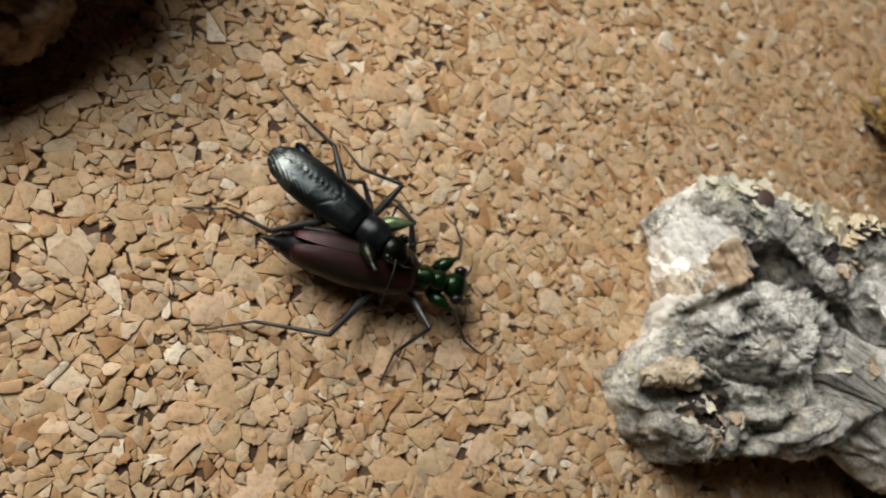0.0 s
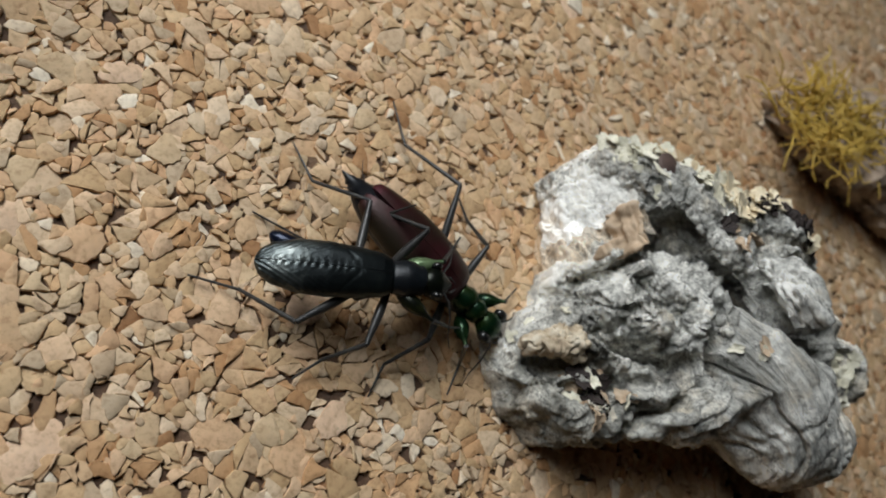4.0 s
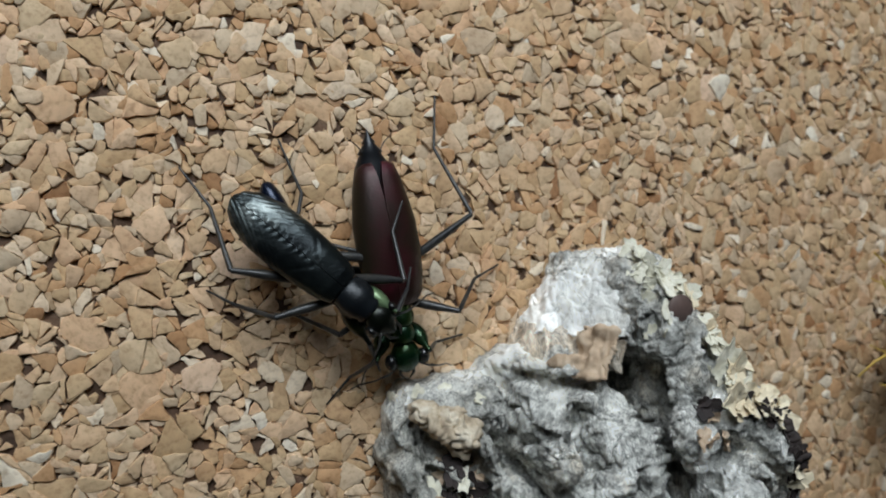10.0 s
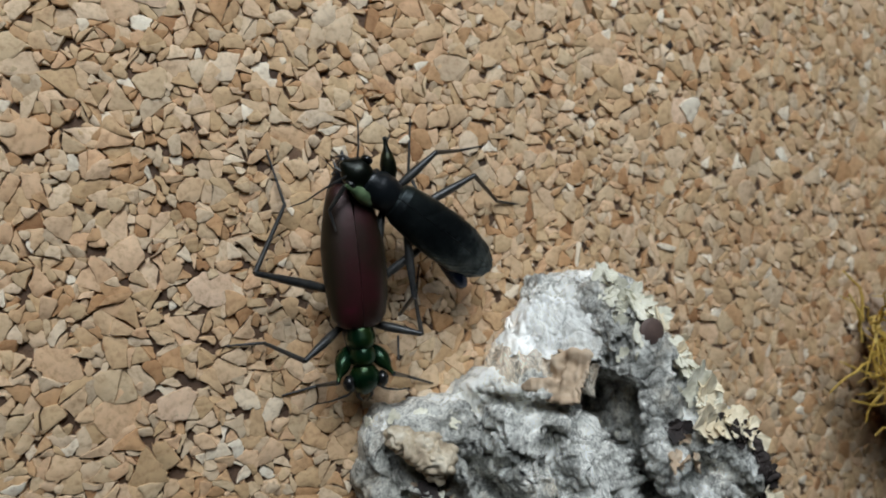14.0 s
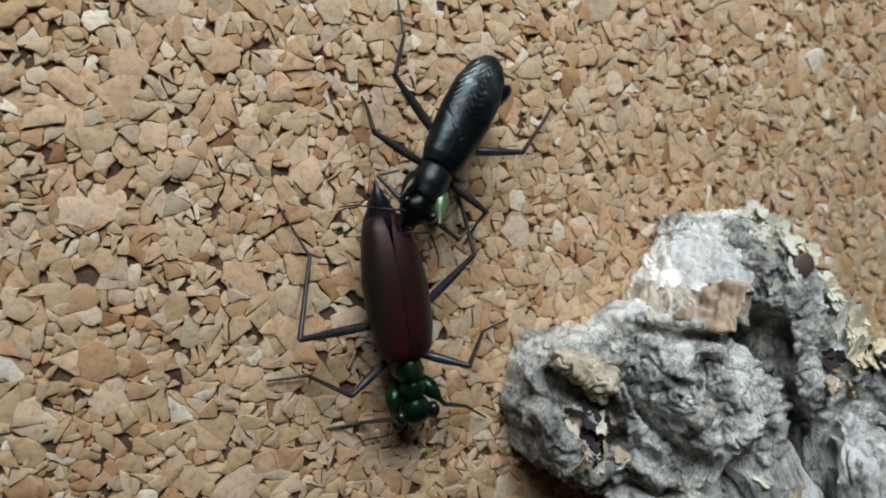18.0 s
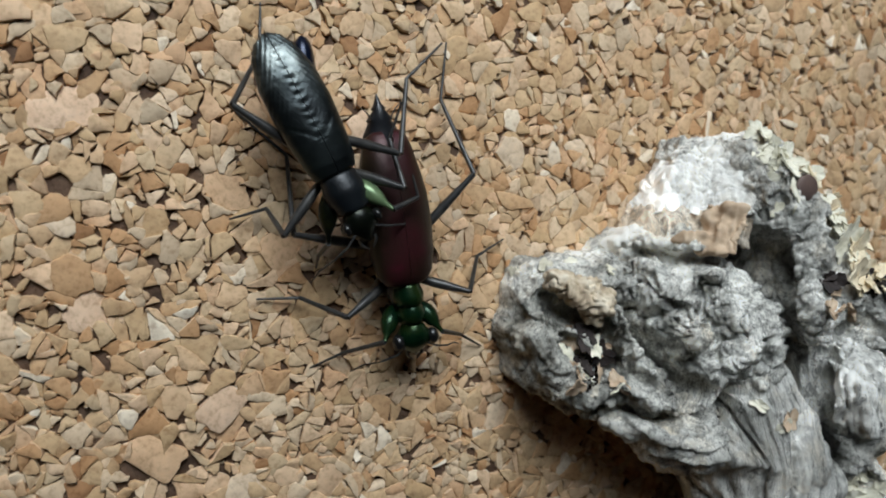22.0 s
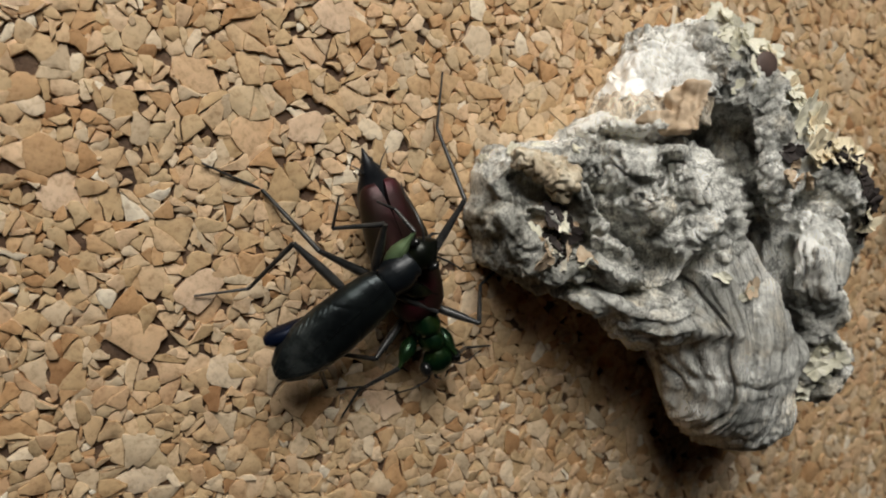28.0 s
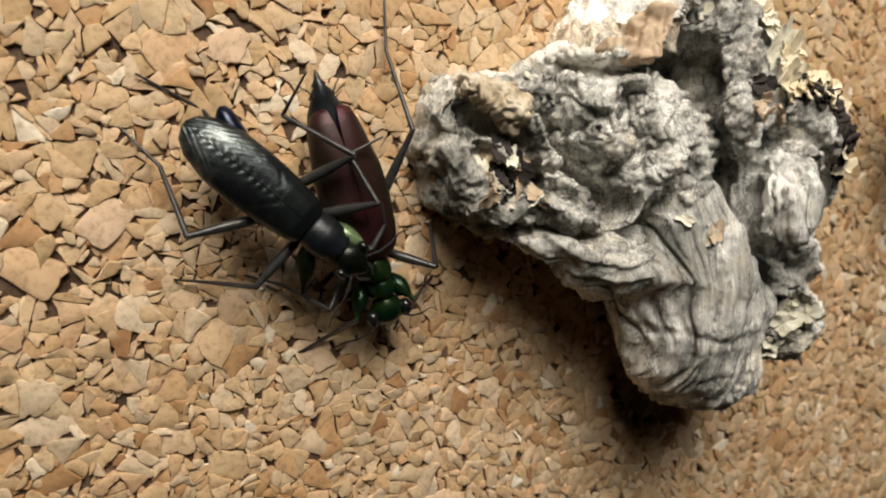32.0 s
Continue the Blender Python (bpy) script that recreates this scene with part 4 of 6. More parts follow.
rim = [along_rim(k / 9) for k in range(10)]
lumpy("charred_rim", [tube([(x, y, settle(x, y)[0] + 0.05) for x, y in rim], [0.08, 0.15, 0.2, 0.17, 0.24, 0.2, 0.26, 0.19, 0.17, 0.08], 12)], 0.09, rim_relief, soot_mat, wood, "black charred ragged rim")
z, facing = settle(26.2, -3.8)
part("disc", *ball(26.2, -3.8, z + 0.06, 0.86, 0.8, 0.24, 24, 12), disc_mat, wood, "round brown fungus disc")


def knob_relief(p, n):
    d = 0.30 * grain(p, 0.9, 71, 3) + 0.14 * billow(p, 2.0, 72, 2) - 0.25 * cracked(p, 1.2, 73, 0.07)
    return p + n * d[:, None]


lumpy("knob", [tube([(11.8, -9.5, 4.6), (12.3, -9.6, 5.4), (13.0, -9.9, 5.9), (13.7, -10.4, 6.2), (14.3, -10.9, 6.2), (14.7, -11.2, 5.5)], [0.5, 0.72, 0.7, 0.85, 0.95, 0.6], 20),
               tube([(13.6, -9.6, 5.0), (14.3, -9.9, 6.0), (15.0, -10.4, 6.0)], [0.5, 0.6, 0.4], 14)], 0.08, knob_relief, knob_mat, wood, "cream-tan knob of bare wood")

# ---- bark with moss ----
moss_bark = new("mossy_bark")
tagged(moss_bark, "piece of brown bark topped with yellow dry moss", "bark")


def bark_relief(p, n):
    d = 0.6 * grain(p, 0.3, 11, 3) + 0.3 * grain(p * np.array([0.5, 1.6, 1.0]), 1.0, 13, 2) + 0.7 * ledges(along(p, -35, 0.5, 1.3), 0.3, 15, 3) - 0.5 * cracked(along(p, -35, 0.4, 1.2), 0.4, 17, 0.06)
    return p + n * d[:, None]


def mossy_relief(p, n):
    """As other bark, but its near edge overhangs the board."""
    p = bark_relief(p, n)
    return p + np.clip(3.4 - p[:, 2], 0, 3.4)[:, None] * np.array([0.55, 0.5, 0.0])


lumpy("body", [solid([([(54.2, -6.7, 4.4, 2.3), (58.2, -11.4, 5.2, 4.0), (64.0, -17.5, 5.4, 5.6), (72.0, -23.0, 5.0, 6.0)], 3.2), ([(60.0, -8.0, 4.4, 4.0), (69.0, -13.0, 4.6, 5.0)], 2.6)], 0.35)], 0.22, mossy_relief, mossy_bark_mat, moss_bark)


def strands(cx, cy, cz, rx, ry, count, seed):
    rng = random.Random(seed)
    pieces = []
    for _ in range(count):
        a, r = rng.uniform(0, 2 * math.pi), math.sqrt(rng.random())
        u, v = rx * r * math.cos(a), ry * r * math.sin(a)
        p = Vector((cx + 0.84 * u + 0.54 * v, cy - 0.54 * u + 0.84 * v, cz + rng.uniform(-0.4, 0.5)))
        d = Vector((rng.gauss(0, 1), rng.gauss(0, 1), rng.uniform(0.1, 1.2))).normalized()
        pts = [p.copy()]
        for _ in range(5):
            d = (d + 0.4 * Vector((rng.gauss(0, 1), rng.gauss(0, 1), rng.gauss(-0.2, 0.5)))).normalized()
            p = p + d * rng.uniform(0.6, 1.1)
            p.z = max(p.z, 0.3)
            pts.append(p.copy())
        r0 = rng.uniform(0.09, 0.16)
        pieces.append(tube(pts, [r0 * (1 - 0.12 * k) for k in range(6)], 5))
    return merged(pieces)


tagged(part("moss", *strands(55.2, -8.0, 4.8, 7.4, 3.8, 260, 3), moss_mat, moss_bark, "tangled yellow dry moss strands"), kind="stuff")

bark = new("bark_piece")
tagged(bark, "rough reddish-brown bark piece on cork", "bark")
# the last two lobes, out of view, are added to throw a broad soft shadow
lumpy("body", lumps([(-13.5, 33.4, 3.4, 6.5, 6, 4.8, 0), (-18.5, 32.0, 2.8, 6, 5, 3.8, 0), (-6.5, 36.0, 6.5, 6.5, 5.5, 9.0, 0), (2, 40, 5.0, 7, 6, 7.0, 0)], 0.8), 0.3, bark_relief, bark_mat, bark)
for k in range(14):
    x, y = -14 + dress.uniform(-4, 4), 29.8 + dress.uniform(-0.8, 3.0)
    crust("bark_scale", x, y, 7.4 + 0.2 * (y - 31), dress.uniform(0.6, 1.3), dress.gauss(0, 0.3), -0.3, 1.0, red_bark_mat if k % 3 else tan_mat, bark, dress.randrange(99), 1.4, dress.uniform(0, 180), 0.3, 0.2)

far_bark = new("dark_bark")
tagged(far_bark, "dark brown bark piece lying on cork", "bark")
lumpy("body", balls([(95, 8, 2.5, 9, 6, 3.5, -20), (103, 3, 2.5, 8, 6, 3.5, -30)]), 0.5, bark_relief, bark_mat, far_bark)


# ---- beetles ----
def skin(profile, n=20, y_only=0):
    """A body skin from (x, half width, z of the top, z of the bottom); y_only = 1 or -1 keeps that side alone."""
    rings = []
    for x, w, zt, zb in profile:
        mid = zb + (zt - zb) * 0.35
        ring = []
        if y_only:
            for k in range(n):
                a = math.pi * k / (n - 1)
                s, c = math.sin(a), math.cos(a)
                ring.append((x, y_only * (0.015 + w * max(s, 0.0) ** 0.8), mid + (c * (zt - mid) if c > 0 else c * (mid - zb))))
            if y_only < 0:
                ring = ring[::-1]
        else:
            for k in range(n):
                a = 2 * math.pi * k / n
                s, c = math.sin(a), math.cos(a)
                ring.append((x, -w * s, mid + (c * (zt - mid) if c > 0 else c * (mid - zb))))
        rings.append(ring)
    return loft(rings)


def fine(profile, count):
    """A profile resampled to many rings."""
    t = np.array(profile, float)
    arc = np.linspace(0, 1, len(t))
    out = []
    for u in np.linspace(0, 1, count):
        out.append(tuple(float(np.interp(u, arc, t[:, c])) for c in range(4)))
    return out


def limb(length, r0, r1, swell=0.0, hairs=0, seed=0):
    pts = [(length * k / 6, 0, 0) for k in range(7)]
    rad = [r0 + (r1 - r0) * k / 6 + swell * math.sin(math.pi * min(1, k / 6 * 1.15)) for k in range(7)]
    pieces = [tube(pts, rad, 8)]
    rng = random.Random(seed)
    for _ in range(hairs):
        x = rng.uniform(0.1, 0.98) * length
        a = rng.uniform(0, 2 * math.pi)
        pieces.append(tube([(x, 0, 0), (x + 0.18, 0.22 * math.cos(a), 0.22 * math.sin(a))], [0.018, 0.006], 3))
    return merged(pieces)


def aim(a, b):
    """The pose (millimetres) at a whose x axis points to b, with z as far up as it goes."""
    a, b = Vector(a), Vector(b)
    x = (b - a).normalized()
    y = Vector((0, 0, 1)).cross(x)
    y = y.normalized() if y.length > 1e-3 else Vector((0, 1, 0))
    z = x.cross(y)
    return Matrix.Translation(a * MM) @ Matrix((x, y, z)).transposed().to_4x4()


def ripple(x, y, side):
    """Oblique wrinkles on the rear half of a wing case, a smooth base with a faint cross fold."""
    rear = min(1, max(0, (0.1 - 0.5 * y - x) / 1.2))
    wave = math.sin(24.0 * (0.6 * x - 1.1 * y) + 1.8 * noise.noise((0.9 * x, 1.4 * y, 9 + side)))
    coarse = noise.noise((2.6 * x, 3.6 * y, 3 * side))
    return rear * (0.032 * wave * (0.8 + 0.4 * noise.noise((0.9 * x, 1.6 * y, 5 + side))) + 0.010 * coarse) + 0.02 * noise.noise((0.8 * x, 1.1 * y, side)) - (0.035 if abs(x - 0.1 + 0.9 * y) < 0.07 else 0)


def beetle(label, female):
    root = new("beetle")
    tagged(root, label, "beetle", group="mating beetles")
    if female:
        shell, front = maroon_mat, green_mat
        part("abdomen", *skin([(-7.9, 0.04, -0.1, -0.2), (-7.4, 0.2, 0.05, -0.4), (-7.15, 0.42, 0.18, -0.5), (-7.05, 0.34, 0.2, -0.5), (-6.55, 0.75, 0.38, -0.7), (-6.45, 0.66, 0.34, -0.7), (-5.8, 1.02, 0.5, -0.9), (-4.5, 1.35, 0.4, -1.2), (-1.5, 1.6, 0.4, -1.4), (1.2, 1.5, 0.3, -1.3), (2.3, 1.1, 0.2, -1.0)]), black_mat, root, "black pointed abdomen")
        prof = [(-5.9, 0.45, 0.5, 0.0), (-5.7, 0.85, 0.72, -0.2), (-5.0, 1.25, 1.0, -0.4), (-3.8, 1.62, 1.25, -0.5), (-2.4, 1.85, 1.4, -0.5), (-0.8, 1.88, 1.42, -0.5), (0.8, 1.76, 1.32, -0.45), (1.8, 1.55, 1.15, -0.4), (2.3, 1.2, 0.95, -0.3), (2.45, 0.8, 0.7, -0.2)]
        for side in (1, -1):
            gap = 0.40 if side > 0 else 0.26
            v, f = skin(prof, 16, side)
            v = [(x, y + side * gap * max(0, (-x - 3.6) / 2.5) ** 2, z) for x, y, z in v]
            part("elytron", v, f, shell, root, "dark maroon wing case")
        part("thorax", *skin([(1.6, 0.9, 0.6, -1.2), (2.8, 0.95, 0.5, -1.2), (4.2, 0.6, 0.4, -0.9)]), black_mat, root)
        part("pronotum", *skin([(2.25, 0.6, 0.55, -0.4), (2.45, 0.84, 0.82, -0.6), (2.6, 0.78, 0.82, -0.6), (3.0, 0.9, 1.08, -0.7), (3.4, 0.84, 1.06, -0.7), (3.65, 0.66, 0.84, -0.7), (4.0, 0.8, 1.0, -0.6), (4.4, 0.76, 0.92, -0.5), (4.7, 0.55, 0.66, -0.5)]), front, root, "shiny metallic green pronotum")
        head = part("head", *skin([(4.55, 0.5, 0.55, -0.4), (4.85, 0.72, 0.72, -0.5), (5.2, 0.95, 0.82, -0.6), (5.6, 1.02, 0.78, -0.6), (5.95, 0.84, 0.55, -0.6), (6.25, 0.5, 0.22, -0.6), (6.4, 0.2, 0.0, -0.5)]), front, root, "metallic green head")
        for side in (1, -1):
            part("tail_bristle", *tube([(-6.4, side * 0.4, 0.1), (-7.0, side * 0.8, 0.15), (-7.5, side * 1.35, 0.25)], [0.05, 0.04, 0.015], 5), leg_mat, root)
        ex, ey = 5.4, 1.0
    else:
        shell, front = blue_mat, sheen_mat
        part("abdomen", *skin([(-4.7, 0.1, 0.0, -0.2), (-4.3, 0.5, 0.2, -0.7), (-3, 0.85, 0.3, -1.0), (0.5, 1.1, 0.3, -1.1), (1.9, 0.9, 0.2, -1.0)]), black_mat, root, "black abdomen")
        v, f = skin([(-2.0, 0.65, 0.35, -0.7), (-3.2, 0.66, 0.4, -0.8), (-4.2, 0.64, 0.35, -0.8), (-4.6, 0.55, 0.25, -0.7), (-4.9, 0.38, 0.1, -0.5), (-5.05, 0.12, 0.0, -0.3)])
        part("abdomen_tip", [(x, y + 0.55 + 0.36 * max(0, -2 - x), z - 0.2) for x, y, z in v], [q[::-1] for q in f], abdomen_mat, root, "shiny dark blue abdomen tip")
        prof = [(-5.7, 0.20, 0.25, -0.1), (-5.45, 0.70, 0.38, -0.3), (-4.8, 1.16, 0.62, -0.45), (-3.4, 1.52, 0.86, -0.5), (-1.8, 1.58, 0.98, -0.5), (0.0, 1.46, 1.04, -0.5), (1.3, 1.28, 0.95, -0.4), (1.8, 1.08, 0.82, -0.3), (2.0, 0.65, 0.62, -0.2)]
        for side in (1, -1):
            v, f = skin(fine(prof, 170), 44, side)
            v = [(x, y, z + (ripple(x, abs(y), side) if z > 0.2 else 0)) for x, y, z in v]
            part("elytron", v, f, shell, root, "blue-black rippled wing case")
        part("thorax", *skin([(1.4, 0.8, 0.5, -1.0), (2.6, 0.85, 0.4, -1.0), (3.8, 0.5, 0.3, -0.7)]), black_mat, root)
        part("pronotum", *skin([(1.8, 0.7, 0.6, -0.4), (2.0, 1.0, 0.78, -0.5), (2.15, 0.98, 0.80, -0.5), (2.6, 1.1, 0.95, -0.6), (3.2, 1.06, 0.93, -0.6), (3.5, 0.88, 0.80, -0.6), (3.7, 0.94, 0.82, -0.6), (3.9, 0.75, 0.7, -0.5)]), front, root, "glossy blue-black pronotum")
        head = part("head", *skin([(3.75, 0.55, 0.5, -0.3), (4.05, 0.75, 0.65, -0.4), (4.55, 0.98, 0.7, -0.5), (4.95, 0.85, 0.5, -0.5), (5.35, 0.45, 0.15, -0.5), (5.6, 0.15, 0.0, -0.4)]), dim_green_mat, root, "small dark green head")
        ex, ey = 4.55, 0.88
    for side in (1, -1):
        part("eye", *ball(ex + (0.15 if female else 0.0), side * ey, 0.25, 0.48 if female else 0.37, 0.36 if female else 0.26, 0.42), eye_mat, head, "bulging glossy black eye")
        part("antenna", *tube([(ex + 0.4, side * 0.5, 0.2), (ex + 0.8, side * 1.2, 0.3), (ex + 1.1, side * 2.0, -0.3), (ex + 1.3, side * 2.8, -1.2), (ex + 1.7, side * 3.4, -2.0)], [0.07, 0.06, 0.05, 0.045, 0.03], 6), leg_mat, head)
        part("mandible", *tube([(ex + 0.6, side * 0.4, -0.2), (ex + 1.1, side * 0.42, -0.3), (ex + 1.45, side * 0.12, -0.4)], [0.14, 0.1, 0.03], 6), leg_mat, head)
    return root


LEG_NAMES = ("left front", "left middle", "left hind", "right front", "right middle", "right hind")


def add_legs(root, female, lengths):
    """Three keyed pieces a leg: femur, tibia, tarsus."""
    out = {}
    for k, name in enumerate(LEG_NAMES):
        fl, tl, sl = lengths[k % 3]
        frontal = k % 3 == 0
        fm = green_mat if female and frontal else pale_green_mat if k == 0 else dim_green_mat if frontal else leg_mat
        femur = part("femur", *limb(fl, 0.14 if frontal else 0.21, 0.11 if frontal else 0.16, 0.40 if frontal else 0.09), fm, root, "green femur" if fm in (green_mat, pale_green_mat) else "")
        tibia = part("tibia", *limb(tl, 0.155, 0.11), leg_mat, root)
        tarsus = part("tarsus", *limb(sl, 0.095, 0.055), leg_mat, root)
        out[name] = (femur, tibia, tarsus)
    return out


female = beetle("beetle with dark maroon wing cases and metallic green head", True)
male = beetle("smaller blue-black beetle climbing on its maroon mate", False)
# seconds, then knee, ankle and toe in the beetle's space, in millimetres
FEMALE_LEGS = {
    "left front": [
        (0, 5.3, 2.0, 0.4, 6.0, 3.9, -1.8, 5.4, 5.5, -2.4),
        (6, 4.3, 1.0, 0.4, 5.9, 2.9, -1.8, 6.7, 5.6, -2.4),
        (7, 4.7, 1.0, 0.4, 5.6, 3.3, -1.8, 6.3, 5.8, -2.4),
        (9, 4.9, 1.6, 0.4, 5.7, 2.9, -1.8, 5.9, 5.0, -2.4),
        (10, 4.8, 1.1, 0.4, 5.4, 2.5, -1.8, 5.4, 4.7, -2.4),
        (11, 5.0, 1.6, 0.4, 5.4, 3.7, -1.8, 5.0, 5.6, -2.4),
        (12, 4.9, 1.6, 0.4, 5.0, 4.5, -1.8, 4.8, 5.8, -2.4),
        (13, 5.0, 1.3, 0.4, 6.0, 2.9, -1.8, 6.7, 5.0, -2.4),
        (17, 5.6, 2.1, 0.4, 6.3, 3.6, -1.8, 7.7, 5.0, -2.4)] + [
        (18, 5.5, 1.7, 0.4, 6.7, 3.9, -1.8, 8.2, 5.5, -2.4),
        (20, 5.2, 1.5, 0.4, 6.1, 3.4, -1.8, 7.0, 4.8, -2.4),
        (21, 5.4, 1.5, 0.4, 6.5, 3.6, -1.8, 7.7, 5.0, -2.4),
        (25, 5.3, 1.6, 0.4, 6.7, 3.6, -1.8, 7.8, 5.0, -2.4),
        (28, 5.0, 0.9, 0.4, 6.3, 2.5, -1.8, 7.4, 4.9, -2.4),
        (29, 5.2, 1.2, 0.4, 6.5, 3.2, -1.8, 7.5, 4.6, -2.4),
        (31, 4.9, 1.3, 0.4, 5.6, 2.9, -1.8, 5.4, 3.8, -2.4)],
    "left middle": [
        (1, 1.4, 3.9, 0.4, 0.9, 5.5, -1.8, -1.1, 6.1, -2.4),
        (2, 1.8, 3.6, 0.4, -0.0, 5.2, -1.8, -1.0, 6.1, -2.4),
        (6, 2.2, 3.5, 0.4, 0.2, 5.8, -1.8, -0.8, 7.1, -2.4),
        (7, 1.8, 3.2, 0.4, 0.1, 5.4, -1.8, -1.3, 7.2, -2.4),
        (8, 2.3, 4.0, 0.4, 0.4, 5.7, -1.8, -0.7, 7.5, -2.4),
        (9, 3.0, 3.3, 0.4, 0.8, 5.1, -1.8, -0.1, 6.9, -2.4),
        (10, 3.3, 3.2, 0.4, 1.6, 6.1, -1.8, 1.3, 8.4, -2.4),
        (11, 3.2, 3.4, 0.4, 1.4, 5.9, -1.8, 0.9, 8.5, -2.4),
        (12, 3.0, 3.8, 0.4, 1.6, 5.6, -1.8, 0.6, 7.0, -2.4)] + [
        (13, 3.6, 2.3, 0.4, 1.9, 3.4, -1.8, -1.0, 3.4, -2.4),
        (17, 1.4, 4.7, 0.4, 0.1, 6.5, -1.8, -1.7, 9.6, -2.4),
        (18, 3.7, 3.7, 0.4, 2.3, 5.7, -1.8, 2.1, 7.8, -2.4),
        (20, 3.2, 3.4, 0.4, 1.6, 5.2, -1.8, 0.8, 7.4, -2.4),
        (21, 3.5, 3.5, 0.4, 2.0, 5.3, -1.8, 1.3, 7.8, -2.4),
        (25, 3.6, 3.4, 0.4, 2.1, 5.3, -1.8, 1.4, 7.7, -2.4),
        (28, 3.9, 2.6, 0.4, 2.7, 4.9, -1.8, 2.6, 6.6, -2.4),
        (29, 3.9, 2.6, 0.4, 2.8, 4.7, -1.8, 2.4, 6.6, -2.4),
        (31, 3.6, 2.7, 0.4, 2.0, 4.5, -1.8, 1.1, 5.9, -2.4)],
    "left hind": [
        (1, -1.9, 4.6, 0.4, -4.6, 5.7, -1.8, -8.3, 6.5, -2.4),
        (2, -1.7, 4.4, 0.4, -6.4, 5.9, -1.8, -8.6, 8.1, -2.4),
        (3, -1.6, 4.8, 0.4, -5.9, 6.2, -1.8, -8.6, 8.3, -2.4),
        (6, -2.1, 4.5, 0.4, -6.8, 5.5, -1.8, -9.2, 7.2, -2.4),
        (7, -2.4, 4.4, 0.4, -6.7, 5.4, -1.8, -9.5, 6.8, -2.4),
        (8, -1.7, 5.0, 0.4, -5.9, 5.6, -1.8, -9.1, 7.2, -2.4),
        (9, -1.2, 4.9, 0.4, -5.6, 5.2, -1.8, -8.5, 6.5, -2.4),
        (10, -1.9, 5.0, 0.4, -6.5, 4.5, -1.8, -9.4, 5.3, -2.4),
        (11, -1.9, 4.8, 0.4, -6.3, 4.1, -1.8, -9.4, 4.8, -2.4)] + [
        (18, -2.9, 5.3, 0.4, -5.5, 5.6, -1.8, -8.0, 5.3, -2.4),
        (20, -3.5, 4.4, 0.4, -7.4, 3.8, -1.8, -11.0, 4.7, -2.4),
        (21, -2.9, 4.8, 0.4, -7.2, 4.4, -1.8, -10.6, 5.5, -2.4),
        (25, -3.1, 4.8, 0.4, -7.1, 4.4, -1.8, -10.7, 5.3, -2.4),
        (28, -3.1, 4.8, 0.4, -6.9, 5.4, -1.8, -10.3, 7.1, -2.4),
        (29, -3.1, 4.6, 0.4, -7.4, 5.3, -1.8, -10.5, 6.8, -2.4),
        (31, -3.9, 4.4, 0.4, -8.0, 4.7, -1.8, -10.6, 5.6, -2.4)],
    "right front": [
        (0, 5.9, -2.1, 0.4, 7.3, -3.2, -1.8, 8.7, -3.6, -2.4),
        (1, 5.8, -2.2, 0.4, 6.8, -2.3, -1.8, 7.3, -3.4, -2.4),
        (2, 4.9, -2.6, 0.4, 6.2, -2.9, -1.8, 6.6, -4.3, -2.4),
        (3, 5.0, -2.6, 0.4, 5.8, -2.3, -1.8, 6.7, -4.1, -2.4),
        (6, 5.5, -2.5, 0.4, 6.3, -2.3, -1.8, 6.9, -4.2, -2.4),
        (9, 5.3, -2.1, 0.4, 6.0, -2.5, -1.8, 7.1, -4.3, -2.4),
        (12, 5.2, -1.3, 0.4, 6.6, -3.7, -1.8, 7.9, -4.2, -2.4),
        (13, 5.3, -1.7, 0.4, 5.8, -2.1, -1.8, 6.1, -4.4, -2.4),
        (17, 5.2, -1.4, 0.4, 5.7, -2.7, -1.8, 6.2, -4.7, -2.4)] + [
        (18, 5.3, -1.5, 0.4, 5.9, -2.5, -1.8, 5.9, -4.2, -2.4),
        (20, 5.1, -1.8, 0.4, 6.2, -3.7, -1.8, 6.5, -5.2, -2.4),
        (21, 5.1, -1.7, 0.4, 5.9, -3.8, -1.8, 6.4, -5.1, -2.4),
        (25, 5.3, -1.9, 0.4, 5.9, -3.5, -1.8, 6.3, -5.3, -2.4),
        (28, 5.1, -3.0, 0.4, 5.7, -5.4, -1.8, 7.7, -7.3, -2.4),
        (29, 5.3, -2.2, 0.4, 6.0, -4.1, -1.8, 6.3, -5.8, -2.4),
        (31, 5.4, -2.0, 0.4, 6.2, -3.3, -1.8, 6.6, -4.7, -2.4)],
    "right middle": [
        (0, 3.9, -3.3, 0.4, 2.5, -5.0, -1.8, 1.9, -7.5, -2.4),
        (1, 3.7, -3.7, 0.4, 3.2, -5.4, -1.8, 3.5, -7.7, -2.4),
        (2, 3.3, -4.7, 0.4, 2.3, -6.5, -1.8, 2.4, -8.4, -2.4),
        (3, 2.7, -4.8, 0.4, 2.1, -5.8, -1.8, 2.6, -7.9, -2.4),
        (6, 3.5, -3.7, 0.4, 2.9, -5.9, -1.8, 3.4, -7.8, -2.4),
        (9, 3.2, -3.8, 0.4, 1.8, -5.7, -1.8, 1.2, -7.7, -2.4),
        (12, 3.6, -3.5, 0.4, 2.3, -5.3, -1.8, 2.2, -7.5, -2.4),
        (13, 3.8, -3.2, 0.4, 2.6, -5.0, -1.8, 2.5, -7.0, -2.4),
        (16, 3.9, -3.7, 0.4, 3.5, -5.4, -1.8, 3.3, -6.9, -2.4)] + [
        (17, 3.5, -3.5, 0.4, 2.4, -5.7, -1.8, 2.2, -7.9, -2.4),
